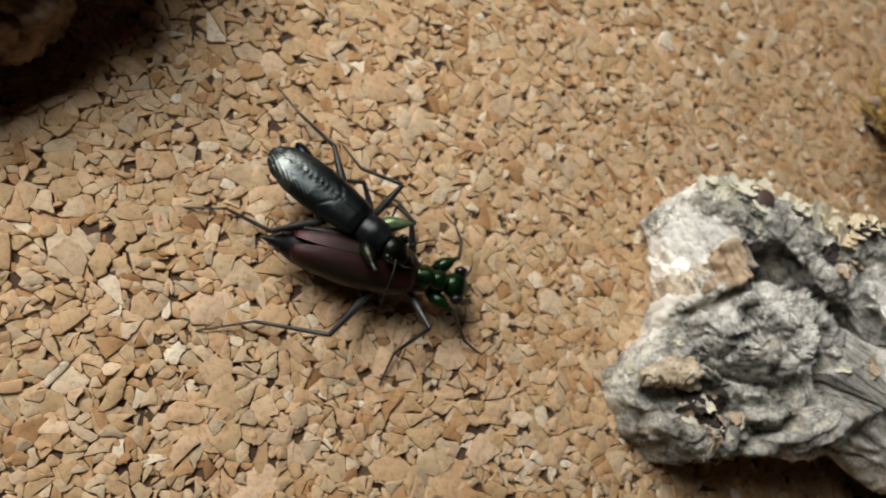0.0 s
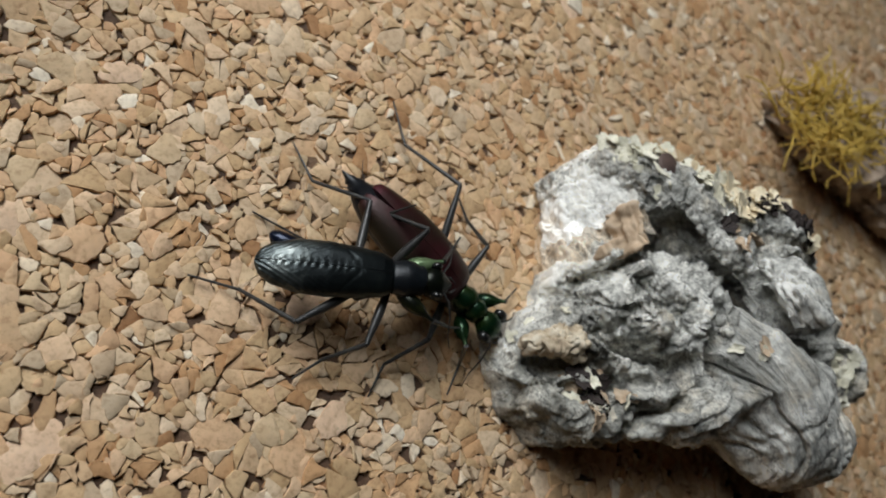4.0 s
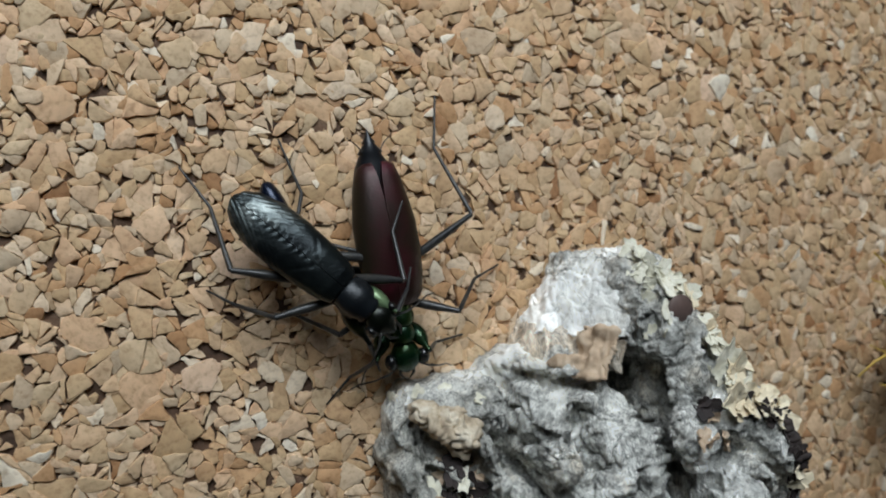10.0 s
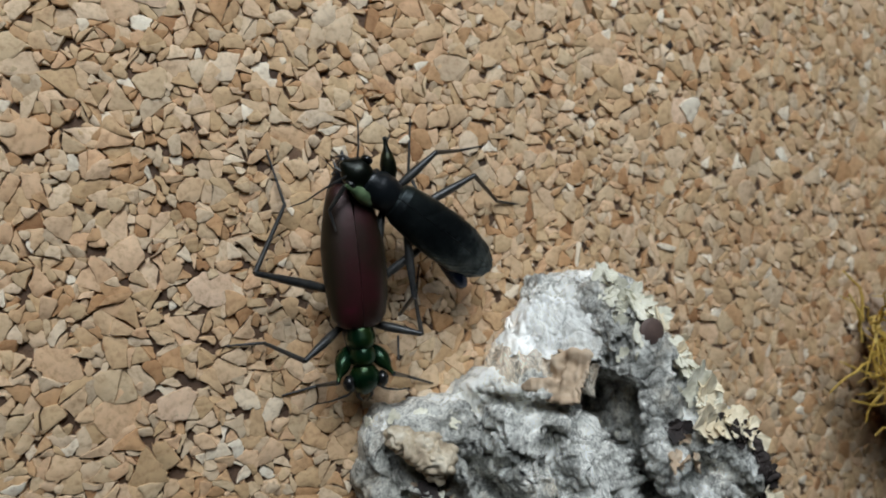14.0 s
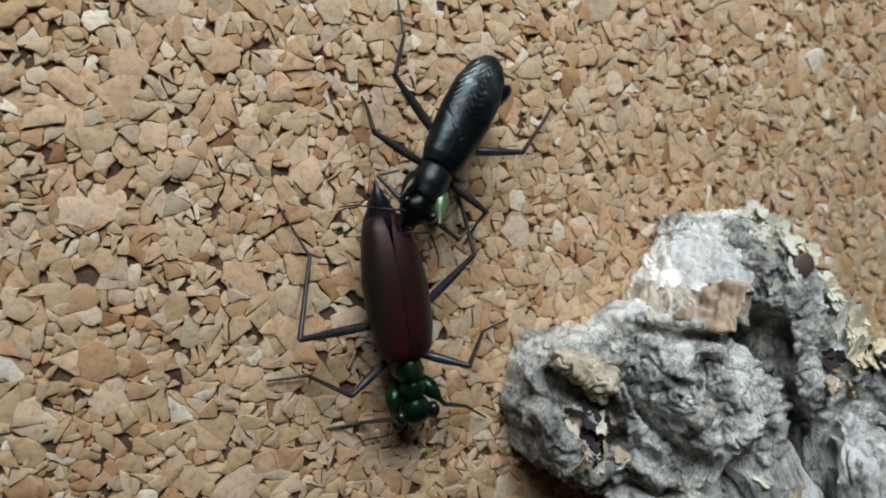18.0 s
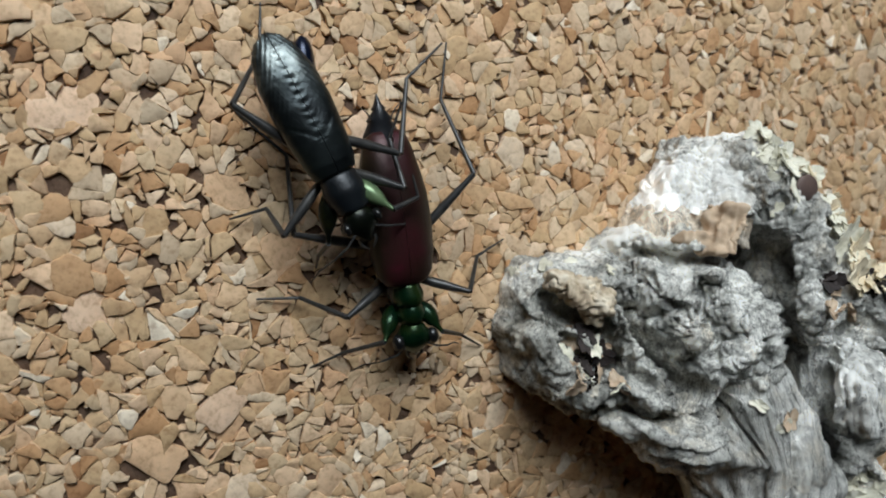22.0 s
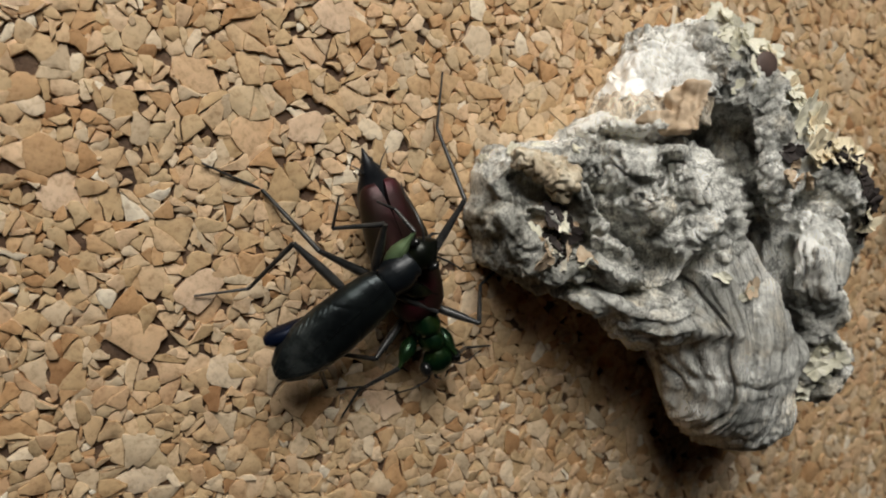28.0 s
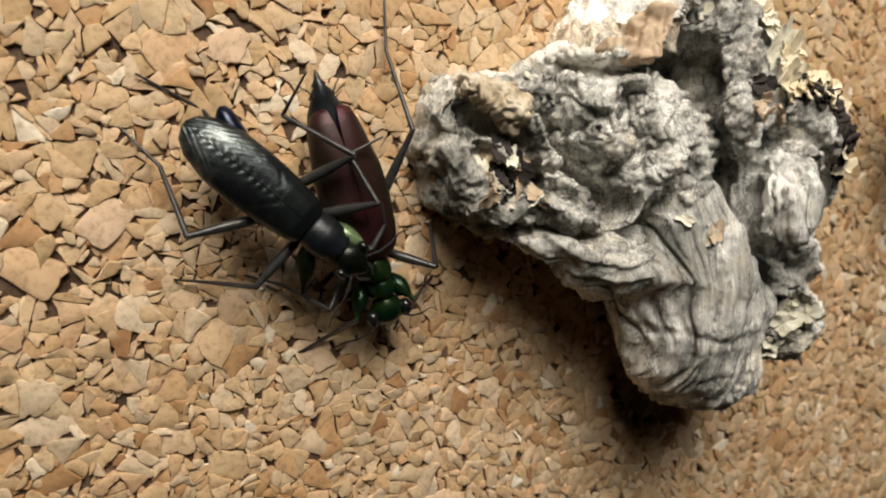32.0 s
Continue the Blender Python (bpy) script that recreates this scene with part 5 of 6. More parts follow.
        (18, 3.5, -3.5, 0.4, 2.5, -5.2, -1.8, 2.2, -7.9, -2.4),
        (20, 3.7, -3.9, 0.4, 2.6, -5.9, -1.8, 2.3, -8.1, -2.4),
        (21, 3.5, -3.6, 0.4, 2.4, -5.4, -1.8, 2.0, -7.8, -2.4),
        (25, 3.5, -3.7, 0.4, 2.3, -5.6, -1.8, 2.0, -8.0, -2.4),
        (29, 3.7, -3.9, 0.4, 2.7, -5.9, -1.8, 2.3, -8.0, -2.4),
        (31, 3.9, -2.9, 0.4, 2.2, -5.0, -1.8, 1.5, -6.3, -2.4)],
    "right hind": [
        (0, -2.5, -5.4, 0.4, -6.9, -5.0, -1.8, -10.0, -6.2, -2.4),
        (7, -1.8, -5.7, 0.4, -5.7, -3.6, -1.8, -9.3, -4.2, -2.4),
        (8, -1.0, -5.2, 0.4, -5.2, -3.4, -1.8, -9.0, -4.2, -2.4),
        (11, -0.5, -5.1, 0.4, -5.1, -4.2, -1.8, -8.0, -5.0, -2.4),
        (12, -0.4, -5.1, 0.4, -4.8, -4.2, -1.8, -7.8, -5.7, -2.4),
        (13, -0.1, -5.1, 0.4, -4.3, -3.7, -1.8, -7.3, -4.8, -2.4),
        (16, -3.1, -4.7, 0.4, -6.9, -2.4, -1.8, -10.5, -2.3, -2.4),
        (17, -3.6, -4.6, 0.4, -7.5, -2.1, -1.8, -10.9, -2.0, -2.4),
        (18, -0.1, -4.5, 0.4, -4.7, -3.9, -1.8, -7.2, -5.1, -2.4)] + [
        (20, -0.2, -5.4, 0.4, -4.1, -4.9, -1.8, -6.1, -5.7, -2.4),
        (28, -4.3, -5.1, 0.4, -6.4, -5.3, -1.8, -8.7, -6.9, -2.4)],
}
F_LENGTHS = ((2.3, 3.0, 2.1), (3.1, 3.2, 2.3), (5.0, 5.0, 3.5))
MALE_LEGS = {
    "left front": [
        (0, 5.4, 3.1, 0.3, 3.6, 2.4, 0.1, 2.8, 2.3, -0.0),
        (1, 4.4, 1.3, 0.4, 5.2, 2.7, -2.0, 4.3, 2.5, -2.7),
        (2, 4.8, 1.4, 0.5, 5.8, 2.6, -0.2, 6.3, 3.7, -0.5),
        (3, 4.8, 1.0, 0.2, 5.7, 2.1, -0.5, 6.2, 3.1, -0.8),
        (6, 4.1, 1.4, 0.3, 5.4, 2.1, -0.4, 6.2, 2.9, -0.8),
        (9, 3.6, 1.7, 0.6, 3.3, 2.9, 0.2, 2.8, 3.7, 0.0),
        (10, 4.6, 0.8, 0.4, 4.7, 2.0, -0.1, 4.3, 2.9, -0.3),
        (21, 5.2, 1.7, 0.9, 4.8, 2.6, 0.4, 4.2, 3.2, 0.3),
        (25, 4.7, 2.3, 0.4, 4.5, 3.4, -0.1, 4.0, 4.1, -0.2)] + [
        (29, 4.8, 1.0, 0.4, 5.0, 2.0, -0.2, 4.9, 2.9, -0.4),
        (31, 4.9, 1.0, 0.3, 4.9, 2.0, -0.2, 4.5, 2.8, -0.3)],
    "left middle": [
        (0, 2.2, 3.4, 0.8, -0.5, 2.7, 0.7, -2.8, 3.2, 0.8),
        (1, 2.6, 3.1, 0.5, 2.5, 5.5, -1.9, 2.6, 7.9, -2.6),
        (3, 3.6, 2.0, 0.4, 3.3, 3.2, -0.1, 2.5, 3.8, -0.1),
        (6, 2.6, 2.9, 0.6, 1.4, 4.1, 0.3, 1.7, 4.9, 0.0),
        (8, -0.3, 3.7, -0.7, 0.0, 4.7, -3.1, 0.1, 5.9, -3.8),
        (9, 1.8, 3.6, 0.9, 0.3, 4.8, 0.6, -0.7, 4.2, 0.5),
        (10, 3.5, 1.9, 0.6, 2.1, 4.0, 0.3, 1.8, 4.6, 0.1),
        (12, 0.0, 0.7, -0.4, 0.4, 0.6, -2.9, 1.1, 0.7, -3.6),
        (13, -0.2, 2.5, -0.2, 0.4, 1.6, -2.6, 0.7, 1.5, -3.4)] + [
        (16, 2.8, 4.5, -1.3, 0.8, 4.7, -3.5, -2.0, 5.7, -3.9),
        (17, -0.1, 2.4, -0.9, -1.7, 1.8, -3.2, -2.6, 1.7, -3.8),
        (18, 2.2, 3.1, -0.5, 2.3, 4.7, -2.9, 3.2, 4.9, -3.7),
        (20, 3.8, 1.5, 0.4, 2.2, 2.4, 0.1, -0.3, 3.3, 0.1),
        (25, 2.8, 3.0, 0.6, 1.9, 4.4, 0.2, 2.0, 5.5, 0.0),
        (29, 3.7, 2.3, 0.5, 3.0, 3.2, 0.1, 2.6, 4.8, -0.0),
        (31, 3.4, 2.6, 0.6, 1.6, 3.8, 0.3, 1.6, 5.3, 0.1)],
    "left hind": [
        (0, -4.4, 4.1, 0.1, -7.6, 4.4, -1.9, -11.6, 5.4, -1.9),
        (1, -0.9, 3.8, 0.5, -4.1, 5.3, -1.8, -6.4, 7.2, -2.5),
        (2, 0.6, 4.2, -0.6, -2.6, 5.5, -2.5, -4.8, 7.8, -2.8),
        (3, 0.1, 4.3, -0.7, -2.8, 6.6, -2.6, -4.3, 9.4, -3.1),
        (6, 1.2, 3.4, -0.9, -2.1, 5.4, -2.8, -3.7, 7.8, -3.2),
        (7, 0.4, 1.9, -0.9, -1.6, 3.2, -3.0, -3.5, 5.3, -3.4),
        (8, -0.7, 2.8, -0.6, -4.5, 3.0, -2.5, -7.2, 4.1, -2.8),
        (9, 0.0, 3.7, 1.1, -1.1, 3.1, 0.8, -1.4, 1.9, 0.6),
        (10, 1.9, 2.3, 0.8, 1.3, 2.3, 0.4, 0.3, 1.5, 0.4)] + [
        (12, -1.7, 0.4, -0.2, -1.7, 0.7, -2.6, -1.4, 1.5, -3.3),
        (13, -3.4, 2.5, 0.1, -4.6, 4.2, -2.2, -5.6, 5.3, -2.8),
        (16, 1.6, 4.5, -1.2, -0.4, 5.8, -3.4, -0.9, 7.9, -4.0),
        (17, -2.6, 4.9, -0.7, -1.6, 4.5, -3.2, -1.5, 3.7, -3.9),
        (18, -2.2, 4.6, -0.1, -5.6, 5.4, -2.2, -6.9, 5.7, -2.8),
        (20, -1.9, 2.7, 1.0, -2.3, 3.7, 0.5, -2.7, 4.4, 0.4),
        (21, 1.9, 2.6, 1.2, -0.7, 5.3, 0.9, -1.4, 7.0, 0.7),
        (25, 1.9, 2.6, 0.8, -0.4, 4.8, 0.6, -1.6, 7.0, 0.5),
        (28, -0.4, 4.1, -0.9, -4.0, 4.0, -2.8, -6.9, 5.8, -3.1)] + [
        (29, -1.1, 4.2, -0.4, -4.7, 5.5, -2.3, -7.2, 7.4, -2.6),
        (31, 1.0, 3.3, 1.0, -0.8, 3.6, 0.7, -2.7, 4.0, 0.8)],
    "right front": [
        (0, 4.4, -2.0, 0.4, 3.2, -1.4, 0.1, 2.6, -0.3, 0.0),
        (1, 6.0, -4.0, 0.4, 8.2, -2.6, -2.0, 9.2, -1.2, -2.7),
        (12, 4.8, -0.8, -1.0, 6.2, -1.8, -3.6, 8.4, -3.3, -4.6),
        (13, 2.9, -1.6, -0.5, 3.5, -3.3, -2.9, 3.8, -4.3, -3.6),
        (16, 4.1, -1.8, 0.2, 3.6, -2.5, -0.2, 2.9, -2.9, -0.4),
        (18, 5.1, -1.4, 0.9, 4.5, -2.0, 0.5, 3.7, -2.3, 0.4),
        (21, 5.1, -1.3, -0.8, 5.9, -2.8, -3.3, 6.7, -3.2, -4.0),
        (25, 4.3, -3.5, -1.3, 4.3, -2.2, -3.7, 4.3, -1.2, -4.4)],
    "right middle": [
        (0, -1.3, -2.9, -0.4, -2.6, -3.4, -2.6, -4.4, -3.6, -3.0),
        (1, 3.7, -2.5, 0.4, 6.5, -3.7, -2.0, 7.4, -4.4, -2.7),
        (2, 1.0, -4.7, -0.6, 0.2, -6.7, -2.9, 0.5, -8.8, -3.7),
        (3, -0.3, -5.0, -0.7, -2.6, -4.7, -2.7, -4.3, -5.7, -3.1),
        (6, 2.5, -4.2, -1.1, 0.8, -4.7, -3.3, -0.4, -6.4, -3.8),
        (9, 0.8, -4.1, -0.7, -1.4, -4.7, -2.8, -2.7, -6.3, -3.4),
        (10, -0.8, -4.8, -0.5, -2.4, -4.4, -2.7, -3.7, -4.6, -3.1),
        (12, 1.3, -5.0, -0.6, -1.4, -5.6, -2.6, -2.5, -7.4, -3.2),
        (13, 1.4, -4.7, -0.3, -0.8, -6.0, -2.5, -1.6, -7.4, -3.2)] + [
        (16, 0.6, -3.0, 0.6, 0.3, -4.1, 0.2, -1.8, -5.1, 0.2),
        (17, 0.9, -3.4, -1.0, 1.1, -3.7, -3.4, -0.7, -3.9, -3.9),
        (18, 2.0, -3.8, -0.5, 0.2, -4.6, -2.7, -0.4, -5.0, -3.4),
        (20, 3.4, -3.2, -1.2, 2.2, -4.7, -3.5, 1.8, -6.7, -4.2),
        (21, 3.7, -2.5, -0.7, 2.7, -2.8, -3.0, 2.4, -4.9, -3.7),
        (25, 1.4, -4.7, -0.9, -0.7, -5.5, -3.0, -1.7, -7.2, -3.6),
        (29, 3.8, -3.4, -1.2, 2.9, -4.2, -3.5, 1.0, -5.5, -3.9),
        (31, 1.8, -5.0, -0.9, -0.1, -5.4, -3.0, -1.4, -6.3, -3.5)],
    "right hind": [
        (0, -2.1, -4.1, -0.3, -5.7, -4.2, -2.2, -7.6, -5.6, -2.6),
        (1, -1.6, -4.5, 0.5, -4.8, -3.7, -1.8, -7.9, -4.6, -2.4),
        (2, -1.2, -4.5, -0.3, -4.8, -3.7, -2.1, -8.2, -4.7, -2.2),
        (3, -4.3, -2.9, 0.1, -6.8, -0.2, -2.0, -10.2, 0.6, -2.0),
        (6, -2.3, -4.5, -0.3, -4.7, -3.3, -2.3, -9.0, -2.8, -2.3),
        (7, -2.7, -4.4, -0.4, -1.1, -5.5, -3.1, 0.1, -6.0, -3.9),
        (8, 0.0, -4.8, -0.7, -3.5, -4.5, -2.6, -6.3, -5.4, -2.9),
        (9, -2.0, -3.9, -0.3, -5.7, -2.2, -2.3, -8.6, -2.6, -2.5),
        (10, -3.9, -3.4, -0.0, -7.0, -0.7, -1.9, -9.9, -0.2, -2.2)] + [
        (12, -2.1, -5.1, -0.1, -4.4, -5.2, -2.3, -5.3, -4.9, -2.8),
        (13, -2.7, -4.7, 0.0, -6.2, -4.6, -2.1, -9.3, -5.5, -2.5),
        (16, -0.1, -3.8, -1.0, -1.7, -5.0, -3.2, -2.4, -6.4, -3.8),
        (17, -1.6, -4.2, -0.8, -5.3, -4.2, -3.0, -8.0, -6.1, -3.5),
        (18, -1.1, -4.1, -0.2, -4.7, -4.9, -2.3, -6.4, -6.0, -2.8),
        (20, -2.9, -3.6, -0.6, -6.5, -2.0, -2.7, -9.3, -1.9, -3.1),
        (21, -3.5, -3.1, -0.1, -5.6, -0.1, -2.4, -8.0, 1.2, -2.9),
        (25, -3.7, -3.1, -0.2, -6.1, 0.8, -2.3, -8.5, 1.7, -2.7),
        (28, -4.2, -1.6, -0.4, -4.4, -3.1, -2.8, -4.2, -4.4, -3.5)] + [
        (29, -2.2, -4.2, -0.3, -4.6, -2.9, -2.3, -6.0, -2.2, -2.8),
        (31, -2.4, -4.3, -0.2, -5.7, -2.1, -2.1, -7.7, -2.0, -2.5)],
}
M_LENGTHS = ((2.8, 1.7, 1.2), (3.2, 2.9, 2.0), (3.9, 4.1, 2.9))
F_COXAE = ((3.6, 0.7, -0.7), (2.4, 0.95, -0.8), (0.2, 1.1, -0.8))
M_COXAE = ((2.3, 0.6, -0.4), (1.9, 0.8, -0.7), (0.0, 0.9, -0.7))
female_legs = add_legs(female, True, F_LENGTHS)
male_legs = add_legs(male, False, M_LENGTHS)


# ---- cork crumbs ----
crumb_rng = random.Random(11)
# odd crumbs: x, y, reach, material
MARKS = [(-13.0, -5.6, 0.6, "hole"), (-13.0, -7.2, 0.55, pale_cork_mat), (16.4, -1.6, 0.5, pale_cork_mat), (4.9, 1.4, 0.4, "hole")]
# large flat crumbs: x, y, half length, half width, turn in degrees, material
PLATES = [(-12.9, -1.7, 2.1, 1.2, 8, rosy_cork_mat), (-5.1, -5.2, 1.5, 1.2, -20, brown_cork_mat), (-5.1, -17.0, 1.7, 1.4, 12, rosy_cork_mat), (-8.6, -19.5, 1.7, 1.5, 3, brown_cork_mat), (11.7, -2.3, 1.2, 1.0, -37, pale_cork_mat),
          (-8.4, -27.4, 2.0, 1.1, 2, pale_cork_mat), (-3.9, -21.7, 1.2, 1.4, 2, pale_cork_mat), (0.7, -7.9, 1.3, 1.1, 2, rosy_cork_mat), (-6.8, 6.6, 1.4, 1.2, 0, brown_cork_mat), (-2.0, -8.3, 1.2, 1.5, -20, brown_cork_mat),
          (2.6, -1.5, 1.4, 1.2, 0, rosy_cork_mat), (8.7, 9.3, 1.5, 0.9, 35, pale_cork_mat), (35.9, 11.6, 1.3, 1.2, 0, rosy_cork_mat), (-14.9, 16.6, 1.6, 1.3, -33, pale_cork_mat), (9.0, 18.0, 1.9, 1.5, -33, brown_cork_mat),
          (-9.8, 9.3, 1.6, 1.3, -33, rosy_cork_mat), (11.2, 16.9, 0.8, 1.0, -33, pale_cork_mat), (-1.0, 15.2, 1.5, 0.9, 0, rosy_cork_mat), (18.6, 8.1, 0.8, 0.9, -30, pale_cork_mat), (20.5, 13.6, 0.62, 0.75, 0, white_mat),
          (-11.6, -11.5, 1.5, 1.2, 40, rosy_cork_mat), (5.5, -24.6, 1.4, 1.0, -15, rosy_cork_mat), (-13.8, 4.4, 1.6, 1.1, -20, brown_cork_mat), (3.2, 11.5, 1.3, 1.0, 25, pale_cork_mat)]


def over_plate(x, y):
    for px, py, a, b, turn, _ in PLATES:
        c, s_ = math.cos(radians(turn)), math.sin(radians(turn))
        u, v = c * (x - px) + s_ * (y - py), c * (y - py) - s_ * (x - px)
        if (u / a) ** 2 + (v / b) ** 2 < 0.55:
            return True
    return False



bulk_v, bulk_f, count = [], [], 0
for poly in cork_cells():
    made = cork_grain(poly, crumb_rng)
    if not made:
        continue
    cx, cy, verts, faces = made
    mark = next((m for mx, my, reach, m in MARKS if math.hypot(cx - mx, cy - my) < reach), None)
    if mark == "hole" or over_plate(cx, cy):
        continue
    if mark or (-1 < cx < 13 and -17 < cy < 6 and count < 285):
        count += 1
        ob = part("crumb", verts, faces, mark or cork_piece_mat, board, crease=40)
        ob.location = (cx * MM, cy * MM, 0)
    else:
        k = len(bulk_v)
        bulk_v += [(cx + x, cy + y, z) for x, y, z in verts]
        bulk_f += [tuple(i + k for i in q) for q in faces]
for px, py, a, b, turn, mat in PLATES:
    n = crumb_rng.choice((4, 5, 5, 6))
    angles = [radians(turn) + 2 * math.pi * (k + crumb_rng.uniform(-0.25, 0.25)) / n for k in range(n)]
    c, s_ = math.cos(radians(turn)), math.sin(radians(turn))
    ring = []
    for w in angles:
        reach = crumb_rng.uniform(0.8, 1.15)
        u, v = reach * a * math.cos(w - radians(turn)), reach * b * math.sin(w - radians(turn))
        ring.append((px + c * u - s_ * v, py + s_ * u + c * v))
    cx, cy, verts, faces = cork_grain(ring, crumb_rng, True)
    ob = part("crumb", [(x, y, z + 0.02) for x, y, z in verts], faces, mat, board, crease=40)
    ob.location = (cx * MM, cy * MM, 0)
fleck = cork_grain([(34.7, 16.3), (35.1, 16.2), (35.35, 16.5), (35.1, 16.85), (34.75, 16.7)], crumb_rng, True)
ob = part("fleck", [(x, y, z + 0.16) for x, y, z in fleck[2]], fleck[3], soot_mat, board, "small black fleck", crease=40)
ob.location = (fleck[0] * MM, fleck[1] * MM, 0)
# small splinters pressed in between the crumbs
for _ in range(8000):
    x, y = crumb_rng.uniform(-28, 100), crumb_rng.uniform(-46, 38)
    if not inside(x, y, FIELD) or over_plate(x, y):
        continue
    size, n = crumb_rng.uniform(0.14, 0.42), crumb_rng.choice((3, 4, 4, 5))
    turn = crumb_rng.uniform(0, 6.3)
    shard = [(x + size * crumb_rng.uniform(0.6, 1.2) * math.cos(turn + 6.283 * k / n), y + size * crumb_rng.uniform(0.6, 1.2) * math.sin(turn + 6.283 * k / n)) for k in range(n)]
    made = cork_grain(shard, crumb_rng)
    if made:
        cx, cy, verts, faces = made
        k = len(bulk_v)
        bulk_v += [(cx + u, cy + v, z - 0.04) for u, v, z in verts]
        bulk_f += [tuple(i + k for i in q) for q in faces]
tagged(part("crumbs", bulk_v, bulk_f, cork_bulk_mat, board, crease=40), kind="stuff")


# ---- what moves ----
# seconds, place in millimetres, heading and rise in degrees
FEMALE = [
    (0, 0.44, 6.14, 2.50, -42.49, -0.00),
    (0.5, 10.16, -2.31, 2.50, -75.38, -0.00),
    (1, 10.21, -2.11, 2.50, -73.35, -0.00),
    (1.5, 10.11, -2.47, 2.50, -71.82, -0.00),
    (2, 10.71, -2.32, 2.50, -67.49, -0.00),
    (2.5, 10.41, -2.44, 2.50, -68.25, -0.00),
    (3, 10.24, -2.43, 2.50, -68.21, -0.00),
    (3.5, 10.11, -2.57, 2.50, -70.55, -0.00),
    (5.5, 10.13, -2.25, 2.50, -72.40, -0.00),
    (6, 10.30, -2.31, 2.50, -73.71, -0.00),
    (6.5, 10.14, -2.33, 2.50, -73.52, -0.00),
    (7, 10.61, -2.58, 2.50, -72.81, -0.00),
    (7.5, 10.48, -2.49, 2.50, -73.13, -0.00),
    (8, 10.38, -2.16, 2.50, -72.53, -0.00),
    (8.5, 10.37, -1.66, 2.50, -73.33, -0.00),
    (9, 10.49, -1.38, 2.50, -74.45, -0.00),
    (9.5, 10.76, -1.45, 2.50, -76.09, -0.00),
    (10, 11.03, -1.55, 2.50, -79.08, -0.00),
    (10.5, 11.14, -1.49, 2.50, -79.17, -0.00),
    (11, 11.11, -1.52, 2.50, -81.74, -0.00),
    (11.5, 11.05, -1.72, 2.50, -82.99, -0.00),
    (12, 11.14, -1.47, 2.50, -83.87, -0.00),
    (12.5, 10.97, -1.39, 2.50, -84.35, -0.00),
    (13, 10.74, -1.28, 2.50, -84.86, -0.00),
    (13.5, 10.58, -1.21, 2.50, -84.39, -0.00),
    (15.5, 6.47, -2.19, 2.50, -83.39, -0.00),
    (16, 3.19, -4.41, 2.50, -87.36, -0.00),
    (16.5, 3.11, -4.60, 2.50, -86.83, -0.00),
    (17, 3.13, -4.83, 2.50, -86.33, -0.00),
    (17.5, 2.98, -5.15, 2.50, -85.95, -0.00),
    (18, 3.16, -7.42, 2.50, -77.94, 0.00),
    (18.5, 3.21, -7.45, 2.50, -78.91, 0.00),
    (19, 3.33, -7.46, 2.50, -79.30, 0.00),
    (19.5, 3.70, -7.40, 2.50, -81.76, 0.00),
    (20, 3.80, -7.54, 2.50, -82.34, 0.00),
    (21, 3.53, -7.43, 2.50, -79.67, 0.00),
    (22, 3.73, -7.64, 2.50, -78.76, 0.00),
    (23, 3.67, -7.53, 2.50, -79.48, 0.00),
    (25, 3.62, -7.41, 2.50, -79.02, 0.00),
    (27.5, 6.33, -16.39, 2.50, -69.22, 0.00),
    (28, 6.26, -16.49, 2.50, -69.14, 0.00),
    (28.5, 6.43, -16.36, 2.50, -67.69, 0.00),
    (29, 6.45, -16.36, 2.50, -69.78, 0.00),
    (29.5, 6.48, -16.40, 2.50, -70.01, 0.00),
    (30, 6.83, -16.64, 2.50, -70.76, 0.00),
    (31, 7.16, -16.85, 2.50, -71.63, 0.00),
    (32, 7.20, -16.62, 2.50, -71.89, 0.00),
]
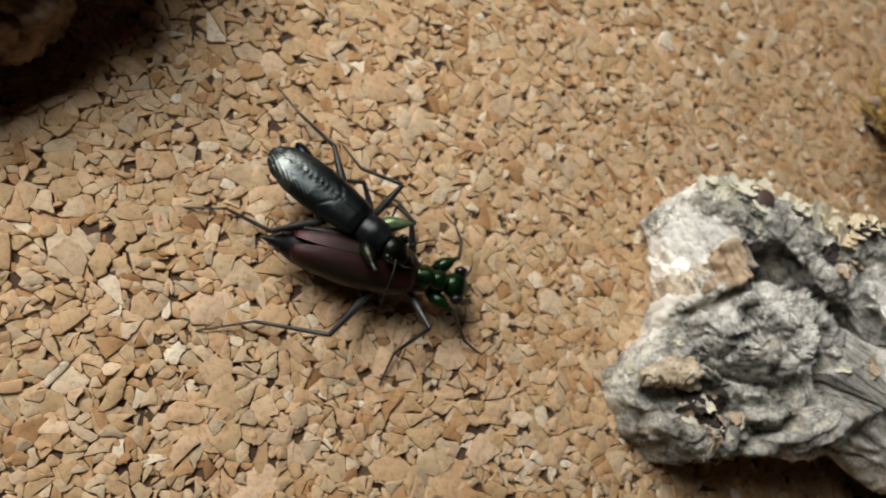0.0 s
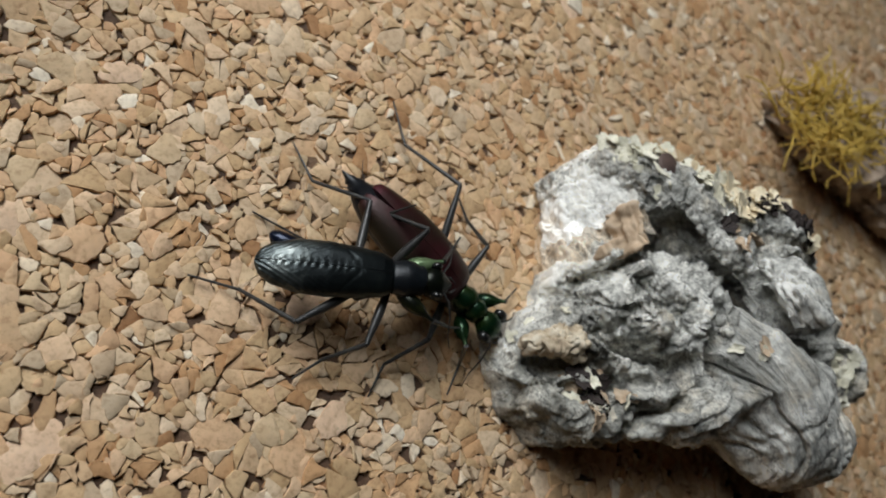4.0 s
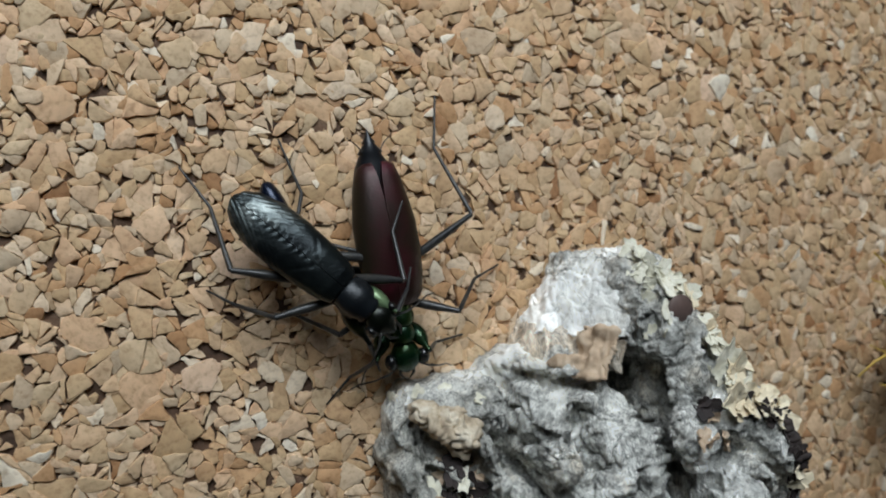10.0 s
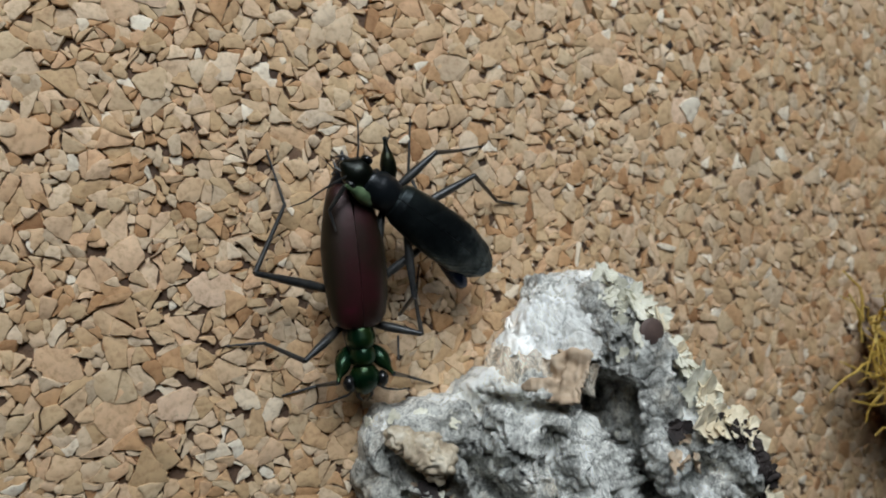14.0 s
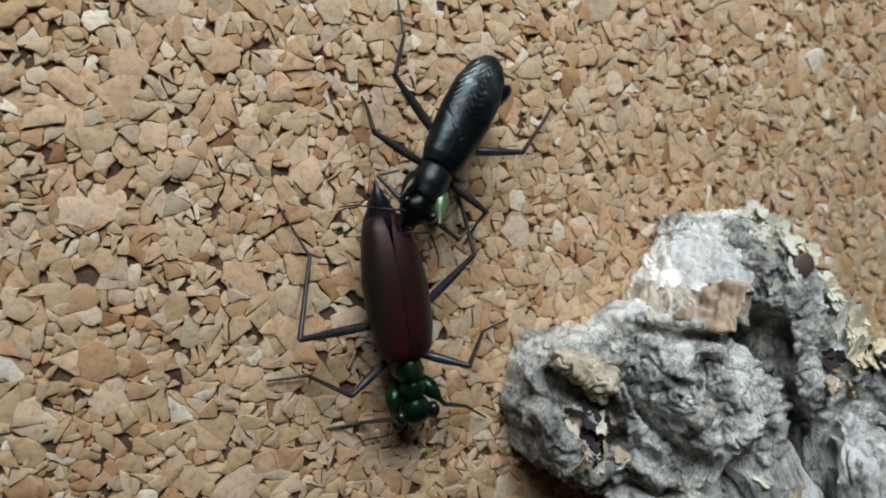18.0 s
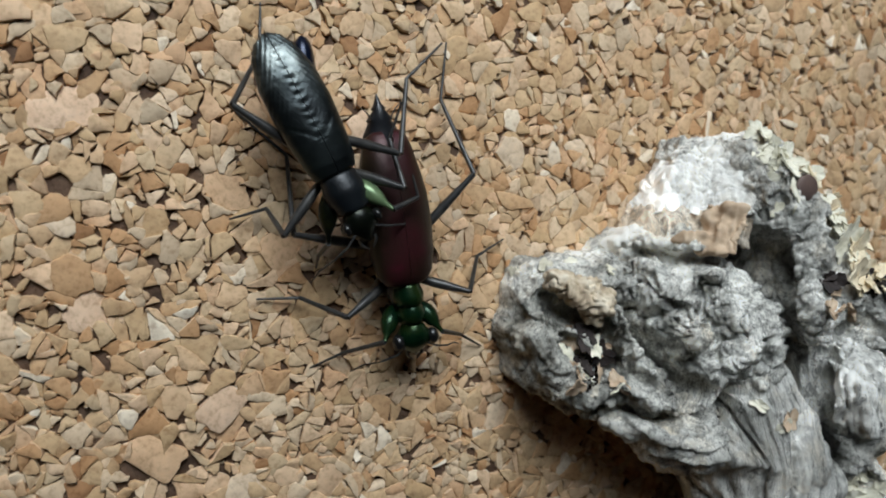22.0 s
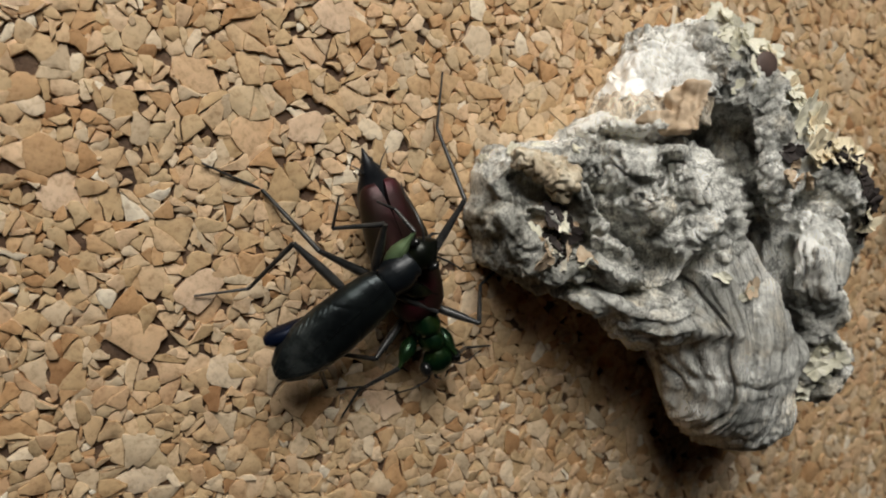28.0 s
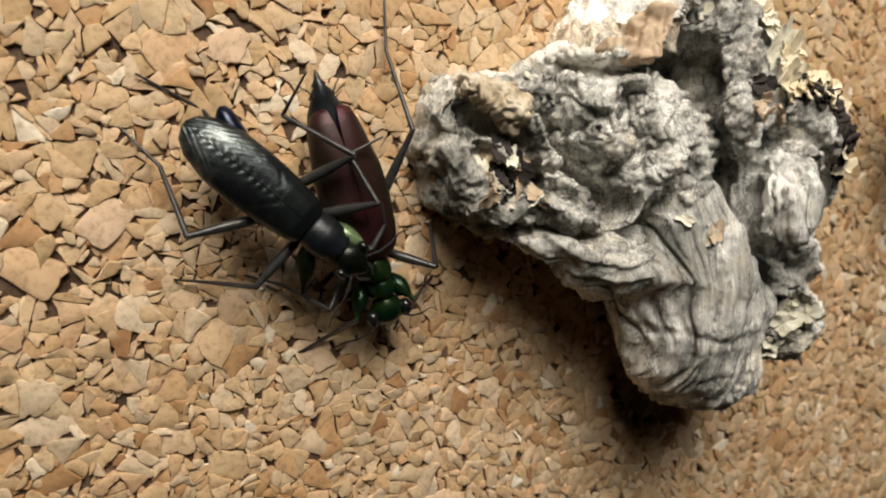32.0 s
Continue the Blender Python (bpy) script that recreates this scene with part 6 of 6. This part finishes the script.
MALE = [
    (0, -0.28, 10.67, 3.80, -71.53, 8.75),
    (0.5, 0.48, 3.86, 2.62, -25.86, 0.21),
    (1, 0.40, 2.92, 2.70, -21.78, 0.99),
    (1.5, 2.34, -0.37, 3.11, -12.27, 6.09),
    (2, 3.91, -0.00, 3.65, -26.50, 9.38),
    (2.5, 5.01, -0.64, 3.89, -35.96, 8.54),
    (3, 4.35, -1.13, 3.90, -26.65, 9.92),
    (3.5, 4.68, -1.52, 3.90, -33.61, 9.56),
    (5.5, 4.26, 1.06, 3.90, -19.81, 10.22),
    (6, 3.90, 0.72, 3.90, 0.18, 9.73),
    (6.5, 4.94, -4.16, 3.90, -7.44, 9.42),
    (7, 6.60, -4.26, 4.00, 37.71, 8.85),
    (7.5, 9.32, -4.82, 4.00, 47.43, 8.41),
    (8, 8.93, -4.40, 3.90, 23.05, 7.80),
    (8.5, 5.47, -1.62, 3.80, -25.40, 8.38),
    (9, 6.16, -0.69, 3.80, -52.08, 7.72),
    (9.5, 6.44, -1.15, 3.80, -41.95, 8.65),
    (10, 6.52, -1.66, 3.80, -39.52, 8.90),
    (10.5, 6.77, -1.12, 4.00, 24.29, 9.16),
    (11, 8.59, -1.63, 4.40, 57.27, 4.66),
    (11.5, 11.49, -3.01, 4.40, 86.26, 4.52),
    (12, 15.63, -0.57, 3.60, 116.91, 7.13),
    (12.5, 15.28, 2.20, 3.48, 131.98, 5.95),
    (13, 14.57, 2.66, 3.40, 135.00, 5.02),
    (13.5, 14.79, 2.56, 3.40, 134.11, 5.01),
    (15.5, 8.51, 3.71, 4.20, 230.94, 7.12),
    (16, 7.37, -0.30, 4.20, 231.11, 6.93),
    (16.5, 4.58, -1.89, 4.60, 181.78, 2.09),
    (17, 4.31, 0.54, 4.10, 195.99, 3.34),
    (17.5, 3.08, 2.81, 3.30, 189.57, 3.58),
    (18, 5.61, 2.69, 3.50, 241.59, 5.30),
    (18.5, 2.20, -2.27, 4.10, 286.75, 5.97),
    (19, 0.33, -6.02, 4.00, 308.88, 6.58),
    (19.5, -0.05, -4.02, 4.10, 285.71, 5.70),
    (20, 0.23, -3.77, 4.10, 288.30, 5.70),
    (21, -2.08, -3.44, 3.60, 294.74, 4.31),
    (22, -1.13, -2.69, 3.80, 298.28, 6.69),
    (23, -1.18, -2.63, 3.90, 310.09, 7.60),
    (25, -1.18, -2.69, 3.90, 308.72, 7.61),
    (27.5, 3.06, -17.27, 4.00, 371.91, 8.94),
    (28, 2.76, -17.74, 4.10, 399.69, 7.39),
    (28.5, 1.17, -15.60, 3.80, 331.81, 9.04),
    (29, 0.73, -15.63, 3.80, 332.35, 8.92),
    (29.5, 0.38, -15.38, 3.80, 330.85, 9.11),
    (30, 2.49, -15.10, 3.80, 320.46, 9.23),
    (31, 2.84, -15.97, 3.80, 313.77, 9.10),
    (32, 2.72, -15.74, 3.80, 320.12, 9.12),
]


def key_legs(legs, rows, coxae, lengths):
    for k, name in enumerate(LEG_NAMES):
        side = 1 if k < 3 else -1
        cx, cy, cz = coxae[k % 3]
        coxa = Vector((cx, side * cy, cz))
        fl, tl = lengths[k % 3][:2]
        keys = ([], [], [])
        table = np.array(rows[name], float)
        for t in np.arange(0.0, 32.01, 0.5):
            v = [float(np.interp(t, table[:, 0], table[:, c])) for c in range(1, 10)]
            t = float(t)
            knee, ankle, toe = Vector(v[0:3]), Vector(v[3:6]), Vector(v[6:9])
            if k % 3 and abs(knee.y) < 2.3 and knee.x < 3.0:
                # a leg folded under the body stays below the wing cases
                knee.z, ankle.z = min(knee.z, -1.1), min(ankle.z, -1.4)
            a = coxa
            b = a + (knee - a).normalized() * fl
            c = b + (ankle - b).normalized() * tl
            keys[0].append((t, aim(a, b)))
            keys[1].append((t, aim(b, c)))
            keys[2].append((t, aim(c, toe)))
        for ob, ks in zip(legs[name], keys):
            walk(ob, ks)


def motions():
    walk(female, [(t, pose(x * MM, y * MM, z * MM, 0, -rise, turn)) for t, x, y, z, turn, rise in FEMALE])
    walk(male, [(t, pose(x * MM, y * MM, z * MM, 0, -rise, turn)) for t, x, y, z, turn, rise in MALE])
    key_legs(female_legs, FEMALE_LEGS, F_COXAE, F_LENGTHS)
    key_legs(male_legs, MALE_LEGS, M_COXAE, M_LENGTHS)


motions()
